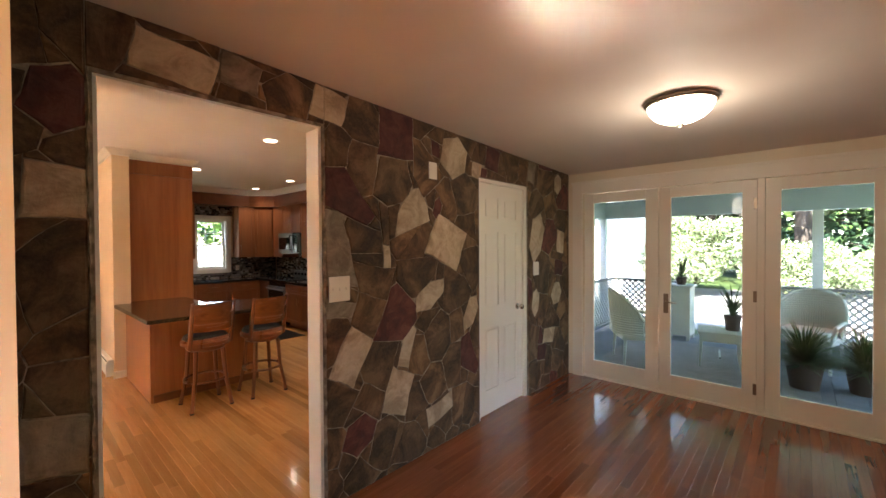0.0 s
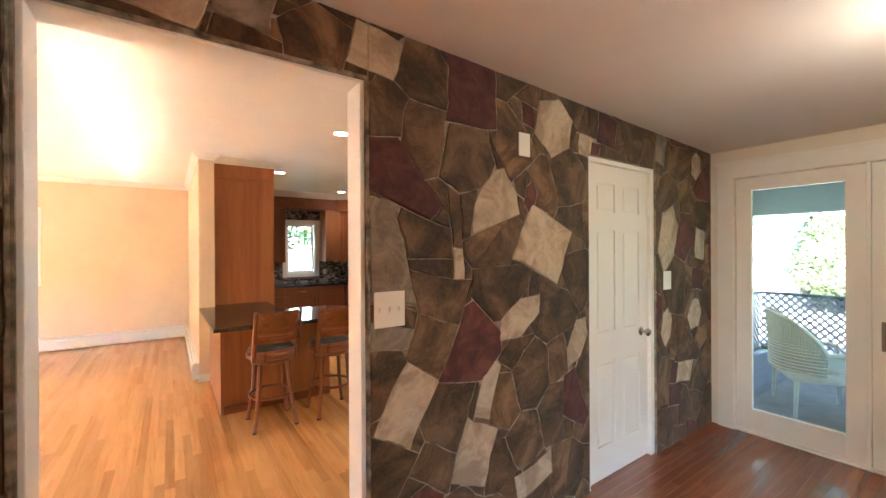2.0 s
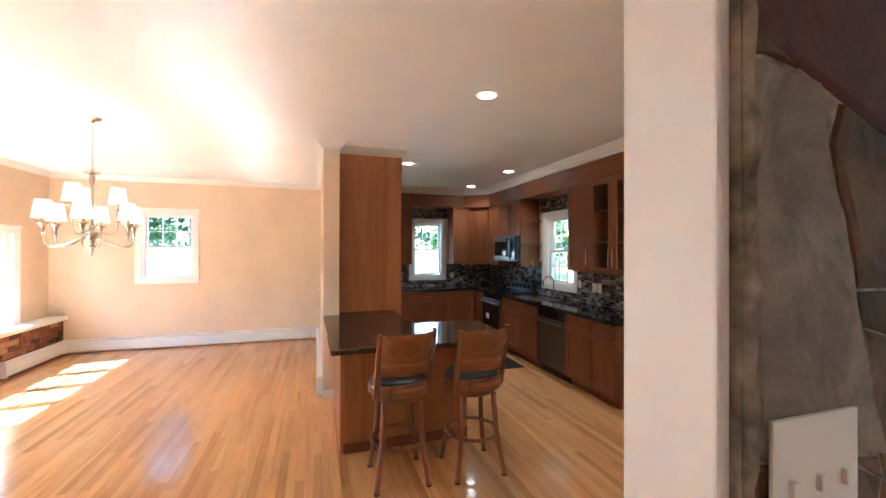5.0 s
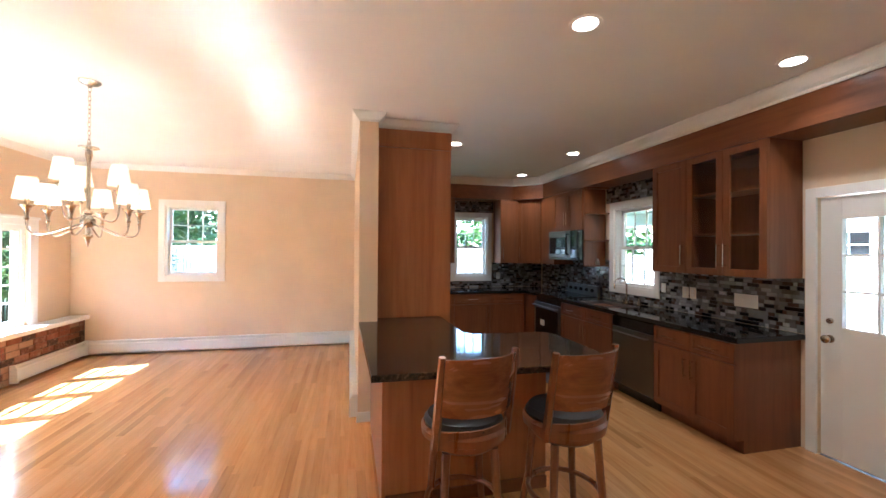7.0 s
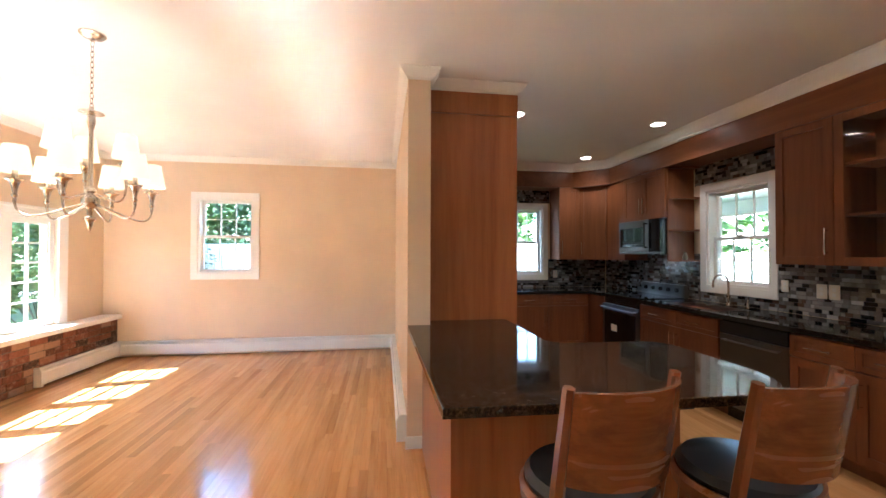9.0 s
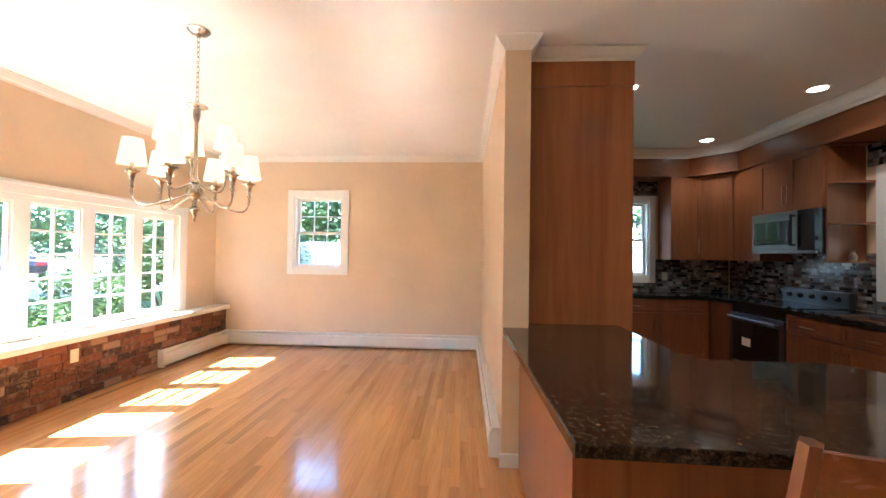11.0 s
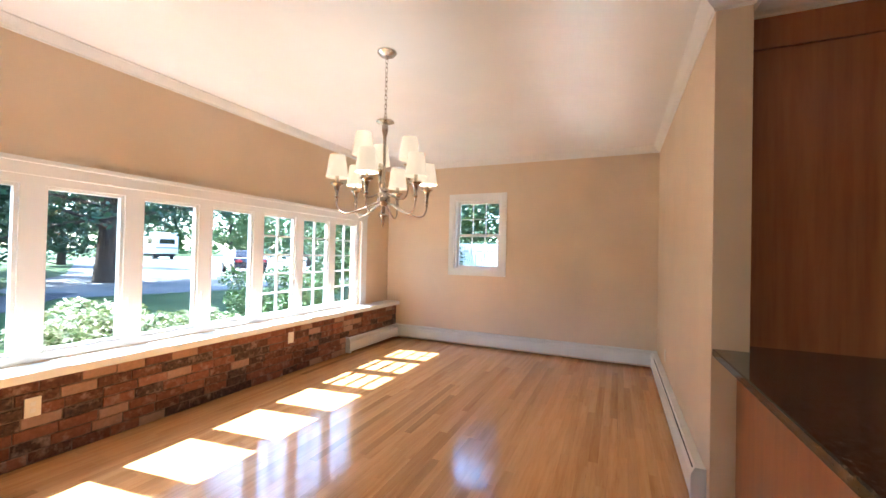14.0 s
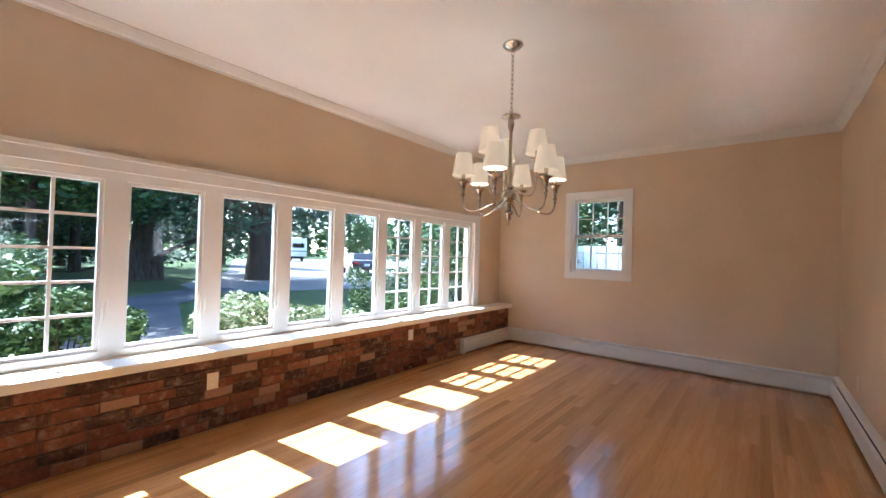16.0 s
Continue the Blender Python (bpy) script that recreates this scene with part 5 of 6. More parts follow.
# Extra pines, added to throw shade over the lawn.
for x, y, a in ((-25, 0.5, 60), (-19.5, -3.5, 10)):
    copy_thing(pine, pose(x, y, GZ, 0, 0, a))
yard_pine = tree("pine_tree", "straight pine with a bare lower trunk behind the yard", 16, 0.27, 4.2, 4.2, "pine", 23, PINE, 80, 150, 0.13)
yard_pine.matrix_world = pose(21.9, 3.6, GZ)
copy_thing(yard_pine, pose(18.6, 0.5, GZ, 0, 0, 120))
copy_thing(yard_pine, pose(24.0, -3.2, GZ, 0, 0, 240))
for x, y in ((-30, 6), (-33, 12), (-27, 9), (-28, 3.5), (-29, 0), (-36, 3), (-24, -3), (-38, 20), (-26, 33), (-22, 42), (-15, 46), (-31, 48), (22, -4), (23, 6), (25, 1), (21, 11), (28, -8), (24, 16), (-4, 24), (4, 25), (12, 22), (-10, 27), (0.5, 20)):
    copy_thing(slim if rng.random() < 0.6 else broad, Matrix.Translation((x + rng.uniform(-1, 1), y + rng.uniform(-1, 1), GZ)) @ Matrix.Rotation(rng.uniform(0, 6), 4, "Z"))
for x, y in ((-55, 14), (-60, 24), (-75, 45), (-66, 62), (-50, 70), (-40, 66), (-85, 55), (-48, 8), (20, -8.5), (30, 4)):
    copy_thing(broad, Matrix.Translation((x, y, GZ)) @ Matrix.Rotation(rng.uniform(0, 6), 4, "Z"))


def far_woods():
    rng = random.Random(31)
    blobs = []
    for k in range(420):
        a = rng.uniform(0, 2 * math.pi)
        r = rng.uniform(88, 120)
        blobs.append((r * math.cos(a), 10 + r * math.sin(a), GZ + rng.uniform(0, 13) ** 1.0, rng.uniform(2.5, 4.5)))
    ob = new("far_woods", leaf_mesh("far_woods", BROAD, blobs, 60, 1.2, rng, 0.8))
    return tagged(ob, "green woods all round in the distance", "woods", kind="stuff")


far_woods()


def shrub(name, label, at, radius, height, material, seed, per=560, leaf=0.032, n=18):
    rng = random.Random(seed)
    s = thing(name, label, "shrub", at, "shrubs under the windows")
    bm = bmesh.new()
    blobs = []
    for k in range(n):
        a, r = rng.uniform(0, 6.28), radius * rng.uniform(0.15, 0.85)
        h = height * rng.uniform(0.3, 0.92)
        x, y = r * math.cos(a), r * math.sin(a)
        tube(bm, [(0.05 * math.cos(a), 0.05 * math.sin(a), -0.02), (x * 0.6, y * 0.6, h * 0.5), (x, y, h)], [0.014, 0.009, 0.004], 5)
        blobs.append((x, y, h, radius * rng.uniform(0.22, 0.4)))
    part("stem", bm, BARK, s)
    crown_ob = new("leaves", leaf_mesh("leaves", material, blobs, per, leaf, rng, 0.8))
    crown_ob.parent = s
    return s


shrub("flowering_shrub", "low cream-flowering shrub outside the windows", (-4.3, 6.15, GZ), 0.75, 0.85, BLOOM, 4)
shrub("flowering_shrub", "low cream-flowering shrub outside the windows", (-4.4, 7.35, GZ), 0.6, 0.62, BLOOM, 6)
shrub("green_shrub", "feathery green shrub outside the windows", (-4.7, 8.9, GZ), 0.95, 1.15, BUSH, 8)
shrub("green_shrub", "feathery green shrub outside the windows", (-4.5, 4.6, GZ), 0.7, 1.0, BUSH, 14)
shrub("green_shrub", "dense dark green shrub beside the path", (-4.3, 3.6, GZ), 0.9, 1.35, BUSH, 10)
shrub("green_shrub", "spreading green shrub beside the path", (-7.6, 3.7, GZ), 1.2, 1.5, BUSH, 18, 900, 0.038, 24)
shrub("green_shrub", "spreading green shrub beside the path", (-10.2, 4.0, GZ), 1.3, 1.7, BUSH, 19, 900, 0.042, 24)
shrub("tall_shrub", "tall leafy shrub close to the window row", (-4.6, 11.0, GZ), 1.25, 2.7, BUSH, 12, 900, 0.042, 30)
shrub("tall_shrub", "tall leafy shrub close to the house corner", (-4.3, 13.4, GZ), 1.5, 3.0, BUSH, 13, 900, 0.042, 30)
shrub("flowering_shrub", "big pale flowering bush beyond the terrace", (15.5, 3.4, GZ), 2.0, 2.5, BLOOM, 16, 1300, 0.05, 34)
shrub("flowering_shrub", "big pale flowering bush beyond the terrace", (17.2, 0.2, GZ), 1.9, 1.5, BLOOM, 17, 1100, 0.05, 30)


def fence(a, b, height, label):
    a, b = Vector((*a, 0)), Vector((*b, 0))
    u, length = (b - a).normalized(), (b - a).length
    f = thing("picket_fence", label, "fence", (a.x, a.y, GZ), turn=math.degrees(math.atan2(u.y, u.x)))
    n = int(length / 0.15)
    board = mesh_of("board", boxes((0.004, -0.011, 0.04, 0.140, 0.011, height), bevel=0.003), SIDING)
    for k in range(n):
        ob = new("board", board)
        ob.parent = f
        ob.location = (k * 0.15, 0, 0)
    for z in (0.25, height - 0.25):
        part("rail", boxes((0, 0.012, z, n * 0.15, 0.05, z + 0.08)), SIDING, f)
    for k in range(0, n + 1, 16):
        part("post", boxes((k * 0.15 - 0.05, 0.05, 0, k * 0.15 + 0.05, 0.15, height + 0.06), bevel=0.005), SIDING, f)


fence((-4.2, 13.0), (7.0, 13.0), 1.72, "white board fence behind the house")
fence((8.6, 12.8), (8.6, 6.0), 1.55, "white board fence beside the yard")


def car():
    c = thing("car", "dark red parked sedan seen from behind on the driveway", "car", (-20.6, 21.2, GZ + 0.012), turn=152)
    bm = bmesh.new()
    side = [(-2.25, 0.35), (-2.3, 0.62), (-2.2, 0.92), (-1.55, 1.0), (-0.95, 1.38), (0.35, 1.42), (1.05, 1.02), (2.05, 0.88), (2.25, 0.6), (2.2, 0.35)]
    left = [bm.verts.new((x, -0.88 + 0.17 * max(0, z - 0.95) / 0.45, z)) for x, z in side]
    right = [bm.verts.new((x, 0.88 - 0.17 * max(0, z - 0.95) / 0.45, z)) for x, z in side]
    bm.faces.new(left)
    bm.faces.new(right[::-1])
    for i in range(len(side)):
        j = (i + 1) % len(side)
        bm.faces.new((left[i], right[i], right[j], left[j]))
    bmesh.ops.bevel(bm, geom=list(bm.edges), offset=0.05, segments=2, affect="EDGES")
    part("body", bm, CARPAINT, c, "dark red body", True)
    bm = bmesh.new()
    lo, hi = [(-1.52, 0.68, 1.03), (-1.52, -0.68, 1.03)], [(-1.02, -0.6, 1.37), (-1.02, 0.6, 1.37)]
    vs = [bm.verts.new((x - 0.03, y, z + 0.02)) for x, y, z in lo + hi]
    vs2 = [bm.verts.new((x + 0.02, y, z)) for x, y, z in lo + hi]
    bm.faces.new(vs)
    bm.faces.new(vs2[::-1])
    for i in range(4):
        bm.faces.new((vs[i], vs[(i + 1) % 4], vs2[(i + 1) % 4], vs2[i]))
    part("rear_window", bm, DARKGLASS, c)
    for k in (-1, 1):
        part("tail_light", boxes((-2.31, 0.48 * k, 0.72, -2.22, 0.80 * k, 0.86), bevel=0.02), REDLENS, c)
        part("side_window", boxes((-0.85, 0.755 * k - 0.01, 1.03, 0.5, 0.755 * k + 0.01, 1.28), bevel=0.006), DARKGLASS, c)
        for x in (-1.4, 1.35):
            bm = bmesh.new()
            lathe(bm, [(0.2, -0.1), (0.31, -0.1), (0.33, -0.07), (0.33, 0.07), (0.31, 0.1), (0.2, 0.1)], 24)
            bmesh.ops.transform(bm, matrix=pose(x, 0.82 * k, 0.33, 90), verts=bm.verts)
            wheel = part("wheel", bm, TYRE, c, "", True)
            bm = bmesh.new()
            lathe(bm, [(0, -0.09), (0.2, -0.09), (0.2, 0.09), (0, 0.09)], 18)
            bmesh.ops.transform(bm, matrix=pose(x, 0.82 * k, 0.33, 90), verts=bm.verts)
            part("rim", bm, STEEL, wheel)
    part("licence_plate", boxes((-2.345, -0.16, 0.60, -2.30, 0.16, 0.74), bevel=0.004), SIDING, c)
    part("bumper", boxes((-2.33, -0.84, 0.36, -2.15, 0.84, 0.56), bevel=0.05), CARPAINT, c, "", True)


car()


def camper():
    c = thing("camper_van", "white camper parked across the driveway", "camper", (-53, 35.0, GZ + 0.012), turn=166)
    part("body", boxes((-3.4, -1.2, 0.7, 3.0, 1.2, 3.3), bevel=0.15), SIDING, c, "", True)
    part("cab", boxes((3.0, -1.0, 0.6, 4.6, 1.0, 2.1), bevel=0.25), SIDING, c, "", True)
    part("rear_window", boxes((-3.43, -0.8, 1.9, -3.38, 0.8, 2.5), bevel=0.02), DARKGLASS, c)
    part("stripe", boxes((-3.42, -1.21, 1.35, 2.8, 1.21, 1.5)), RAILGREY, c)
    for k in (-1, 1):
        part("side_window", boxes((-2.2, 1.19 * k, 1.9, -0.4, 1.23 * k, 2.6), bevel=0.01), DARKGLASS, c)
        for x in (-2.0, 3.4):
            bm = bmesh.new()
            lathe(bm, [(0, -0.12), (0.36, -0.12), (0.38, 0), (0.36, 0.12), (0, 0.12)], 20)
            bmesh.ops.transform(bm, matrix=pose(x, 0.95 * k, 0.38, 90), verts=bm.verts)
            part("wheel", bm, TYRE, c, "", True)
    part("undercarriage", boxes((-3.2, -0.9, 0.4, 4.2, 0.9, 0.72)), TYRE, c)


camper()

structure("porch_eave", boxes((EX + 0.2, 3.6, 2.20, EX + 2.1, NY + 0.4, 2.30), (EX + 1.98, 3.6, 1.98, EX + 2.1, NY + 0.4, 2.20)), PORCHBLUE, "pale blue boarded eave outside the kitchen window", "roof")

# ---- porch ----
PZ = -0.07
deck = thing("porch_floor", "grey painted porch boards", "deck")
deck["kind"] = "structure"
for k in range(24):
    part("deck_board", boxes((4.9, -2.6 + k * 0.245, PZ - 0.05, 8.42, -2.6 + k * 0.245 + 0.24, PZ)), DECK, deck)
structure("porch_roof", boxes((4.9, -2.7, 2.40, 8.7, 3.4, 2.52)), PORCHBLUE, "pale blue boarded porch ceiling", "roof")
structure("porch_beam", boxes((8.22, -2.7, 2.02, 8.40, 3.4, 2.40), (4.92, 3.22, 2.02, 8.22, 3.38, 2.40)), PORCHBLUE, "pale blue porch beam", "beam")
for x, y in ((8.31, 3.29), (8.31, 0.18), (8.31, -2.5)):
    post = thing("porch_post", "square white porch post", "post", (x, y, PZ))
    part("shaft", boxes((-0.06, -0.06, 0, 0.06, 0.06, 2.09), bevel=0.008), SIDING, post)
    part("base_block", boxes((-0.075, -0.075, 0, 0.075, 0.075, 0.14), bevel=0.006), SIDING, post)


def lattice_rail(a, b, label):
    a, b = Vector((*a, 0)), Vector((*b, 0))
    u, length = (b - a).normalized(), (b - a).length
    r = thing("porch_railing", label, "railing", (a.x, a.y, PZ), "lattice railings round the porch", math.degrees(math.atan2(u.y, u.x)))
    part("top_rail", boxes((0, -0.045, 0.90, length, 0.045, 0.94), bevel=0.006), RAILGREY, r)
    part("bottom_rail", boxes((0, -0.03, 0.06, length, 0.03, 0.11), bevel=0.004), RAILGREY, r)
    h0, h1 = 0.11, 0.90
    for way in (1, -1):
        s = -(h1 - h0)
        while s < length:
            pts = []
            for t in (0.0, 1.0):
                x = s + t * (h1 - h0)
                pts.append([x, h0 + t * (h1 - h0)])
            (xa, za), (xb, zb) = pts
            if xa < 0:
                za, xa = za - xa, 0.0
            if xb > length:
                zb, xb = zb - (xb - length), length
            if xb - xa > 0.03:
                if way < 0:
                    xa, xb = length - xa, length - xb
                bm = bmesh.new()
                y0 = 0.008 * way
                d = Vector((xb - xa, 0, zb - za)).normalized()
                n = Vector((-d.z, 0, d.x)) * 0.015
                vs = [bm.verts.new(Vector((px, y0 + dy, pz)) + k * n) for dy in (-0.006, 0.006) for px, pz, k in ((xa, za, -1), (xb, zb, -1), (xb, zb, 1), (xa, za, 1))]
                for f in ((0, 1, 2, 3), (4, 5, 6, 7), (0, 1, 5, 4), (1, 2, 6, 5), (2, 3, 7, 6), (3, 0, 4, 7)):
                    bm.faces.new([vs[i] for i in f])
                part("lattice_slat", bm, SHADED_SLAT, r)
            s += 0.105


lattice_rail((5.2, 3.10), (8.26, 3.10), "grey rail with white diagonal lattice beside the porch")
lattice_rail((8.31, 3.1), (8.31, 1.95), "grey rail with white diagonal lattice at the porch edge")
lattice_rail((8.31, 0.75), (8.31, -2.4), "grey rail with white diagonal lattice at the porch edge")


def wicker_chair(at, turn, label, cushion):
    c = thing("wicker_chair", label, "chair", at, "pale wicker porch furniture", turn)
    for x in (-0.27, 0.27):
        for y in (-0.25, 0.25):
            bm = bmesh.new()
            tube(bm, [(x * 1.06, y * 1.08, 0), (x, y, 0.36)], [0.016, 0.022], 8)
            part("leg", bm, WICKER, c, "", True)
    part("seat", boxes((-0.31, -0.30, 0.34, 0.31, 0.30, 0.42), bevel=0.03), WICKER, c, "", True)
    bm = bmesh.new()
    n = 44
    for k in range(n + 1):
        a = math.pi * (k / n) - math.pi / 2
        x, y = 0.34 * math.sin(a), -0.06 - 0.30 * math.cos(a)
        top = 0.60 + 0.38 * max(0, math.cos(a)) ** 0.7
        tube(bm, [(x * 0.9, y * 0.9, 0.40), (x, y, 0.6), (x * 1.03, y * 1.08, top)], 0.012, 6)
    rim = [(0.35 * math.sin(a), -0.06 - 0.325 * math.cos(a), 0.60 + 0.38 * max(0, math.cos(a)) ** 0.7) for a in (math.pi * k / 24 - math.pi / 2 for k in range(25))]
    tube(bm, rim, 0.022, 8)
    for z in (0.43, 0.46, 0.49, 0.52, 0.55, 0.58, 0.61, 0.64, 0.67, 0.70, 0.73, 0.76, 0.79, 0.82, 0.85, 0.88, 0.91):
        half = math.pi / 2 if z <= 0.6 else math.acos(min(1, ((z - 0.6) / 0.38) ** (1 / 0.7)))
        tube(bm, [(0.345 * math.sin(a), -0.06 - 0.31 * math.cos(a), z) for a in (half * (2 * k / 14 - 1) for k in range(15))], 0.011, 5)
    part("woven_back", bm, WICKER, c, "", True)
    for k in (-1, 1):
        bm = bmesh.new()
        tube(bm, [(0.34 * k, -0.08, 0.61), (0.35 * k, 0.1, 0.62), (0.33 * k, 0.27, 0.58), (0.30 * k, 0.28, 0.40)], 0.024, 8)
        part("armrest", bm, WICKER, c, "", True)
    part("cushion", boxes((-0.26, -0.26, 0.42, 0.26, 0.27, 0.49), bevel=0.03), cushion, c, "", True)
    return c


wicker_chair((6.0, 1.98, PZ + 0.012), 212, "pale wicker armchair with a coral cushion on the porch", WICKER)
pillow = boxes((-0.18, -0.05, 0, 0.18, 0.05, 0.30), bevel=0.045)
bmesh.ops.transform(pillow, matrix=pose(5.90, 2.13, PZ + 0.50, 14, 0, 212), verts=pillow.verts)
tagged(new("throw_pillow", mesh_of("throw_pillow", pillow, CORAL, True)), "coral throw pillow on the wicker chair", "pillow")
wicker_chair((7.25, 0.30, PZ), 75, "pale wicker armchair facing the porch steps", WICKER)


def side_table(at):
    t = thing("wicker_table", "small pale wicker side table on a grey rug", "table", at, "pale wicker porch furniture", 8)
    part("top", boxes((-0.26, -0.24, 0.42, 0.26, 0.24, 0.46), bevel=0.01), WICKER, t)
    part("apron", boxes((-0.24, -0.22, 0.33, 0.24, 0.22, 0.42), bevel=0.006), WICKER, t)
    for x in (-0.22, 0.22):
        for y in (-0.2, 0.2):
            bm = bmesh.new()
            tube(bm, [(x * 1.08, y * 1.08, 0), (x, y, 0.34)], [0.014, 0.02], 8)
            part("leg", bm, WICKER, t, "", True)
    part("stretcher", boxes((-0.22, -0.012, 0.12, 0.22, 0.012, 0.145), bevel=0.003), WICKER, t)


structure("porch_rug", boxes((5.1, 0.2, PZ, 7.6, 2.45, PZ + 0.012), bevel=0.004), RUG, "flat grey woven porch rug", "rug")
side_table((6.55, 1.15, PZ + 0.012))


def potted_plant(at, r, h, leaves, label, seed):
    p = thing("potted_plant", label, "plant", at)
    bm = bmesh.new()
    lathe(bm, [(0, 0), (r * 0.72, 0), (r * 0.95, h * 0.86), (r, h * 0.86), (r, h), (r * 0.86, h), (r * 0.84, h * 0.9), (0, h * 0.9)], 24)
    part("pot", bm, CLAY, p, "", True)
    rng = random.Random(seed)
    bm = bmesh.new()
    for k in range(leaves):
        a, lean, length = rng.uniform(0, 6.28), rng.uniform(0.25, 1.55), rng.uniform(0.25, 0.55)
        pts = []
        for i in range(6):
            s = i / 5
            out = length * s * math.sin(lean) * (0.6 + 0.5 * s)
            pts.append(Vector((out * math.cos(a), out * math.sin(a), h * 0.9 + length * s * math.cos(lean) * (1.1 - 0.45 * s * lean))))
        side = Vector((-math.sin(a), math.cos(a), 0))
        rows = [(bm.verts.new(q - side * 0.007 * math.sin(math.pi * (0.08 + 0.9 * i / 5))), bm.verts.new(q + side * 0.007 * math.sin(math.pi * (0.08 + 0.9 * i / 5)))) for i, q in enumerate(pts)]
        for (a0, b0), (a1, b1) in zip(rows, rows[1:]):
            bm.faces.new((a0, b0, b1, a1))
    part("leaves", bm, BUSH, p)


potted_plant((6.15, 0.33, PZ), 0.17, 0.30, 800, "leafy green plant in a brown pot by the glass door", 3)
potted_plant((6.35, -0.15, PZ), 0.16, 0.26, 700, "leafy green plant in a brown pot by the glass door", 5)


def planter():
    p = thing("porch_cabinet", "pale weathered cabinet at the porch steps", "cabinet", (7.95, 1.86, PZ))
    part("body", boxes((-0.2, -0.16, 0.08, 0.2, 0.16, 0.88), bevel=0.006), WICKER, p)
    part("top", boxes((-0.23, -0.19, 0.88, 0.23, 0.19, 0.91), bevel=0.006), WICKER, p)
    for x in (-0.17, 0.17):
        for y in (-0.13, 0.13):
            part("foot", boxes((x - 0.025, y - 0.025, 0, x + 0.025, y + 0.025, 0.08), bevel=0.004), WICKER, p)


planter()
potted_plant((6.60, 1.02, PZ + 0.472), 0.10, 0.20, 120, "small plant in a brown pot on the wicker table", 21)
potted_plant((7.95, 1.86, PZ + 0.91), 0.09, 0.13, 70, "small green plant in a pot on the porch cabinet", 9)


def white_wing():
    """The white wing of the house across the yard."""
    h = thing("house_wing", "white clapboard wing with small windows", "house")
    x0, y0, y1 = 12.0, 4.3, 12.0
    part("wall", boxes((x0, y0, GZ, x0 + 4, y1, 2.6)), SIDING, h)
    for k in range(18):
        part("clapboard", boxes((x0 - 0.022, y0, GZ + 0.1 + k * 0.15, x0 - 0.002, y1, GZ + 0.1 + k * 0.15 + 0.145)), SIDING, h)
    for y in (5.0, 7.0, 9.0):
        w = part("window", boxes((x0 - 0.06, y, 0.75, x0 - 0.024, y + 0.08, 2.05), (x0 - 0.06, y + 0.82, 0.75, x0 - 0.024, y + 0.9, 2.05), (x0 - 0.06, y + 0.08, 1.97, x0 - 0.024, y + 0.82, 2.05), (x0 - 0.06, y + 0.08, 0.75, x0 - 0.024, y + 0.82, 0.83)), SIDING, h)
        part("pane", boxes((x0 - 0.04, y + 0.08, 0.83, x0 - 0.026, y + 0.82, 1.97)), DARKGLASS, w)
        part("muntin", boxes((x0 - 0.052, y + 0.44, 0.83, x0 - 0.041, y + 0.46, 1.97), *[(x0 - 0.053, y + 0.08, 0.83 + 1.14 * k / 4 - 0.01, x0 - 0.0415, y + 0.82, 0.83 + 1.14 * k / 4 + 0.01) for k in (1, 2, 3)]), SIDING, w)
    bm = bmesh.new()
    ends = [[bm.verts.new((x, y, z)) for x, z in ((x0 - 0.4, 2.5), (x0 + 2, 4.2), (x0 + 4.4, 2.5), (x0 + 4.4, 2.62), (x0 + 2, 4.34), (x0 - 0.4, 2.62))] for y in (y0 - 0.3, y1 + 0.3)]
    for i in range(6):
        bm.faces.new((ends[0][i], ends[0][(i + 1) % 6], ends[1][(i + 1) % 6], ends[1][i]))
    bm.faces.new(ends[0][::-1])
    bm.faces.new(ends[1])
    part("roof", bm, SHINGLE, h)


white_wing()

# ---- pieces of walls and floors ----


def clip(poly, a, b, c):
    """Keeps the part of a convex polygon where a*x + b*y <= c."""
    out = []
    for p, q in zip(poly, poly[1:] + poly[:1]):
        dp, dq = a * p[0] + b * p[1] - c, a * q[0] + b * q[1] - c
        if dp <= 0:
            out.append(p)
        if dp * dq < 0:
            k = dp / (dp - dq)
            out.append((p[0] + k * (q[0] - p[0]), p[1] + k * (q[1] - p[1])))
    return out


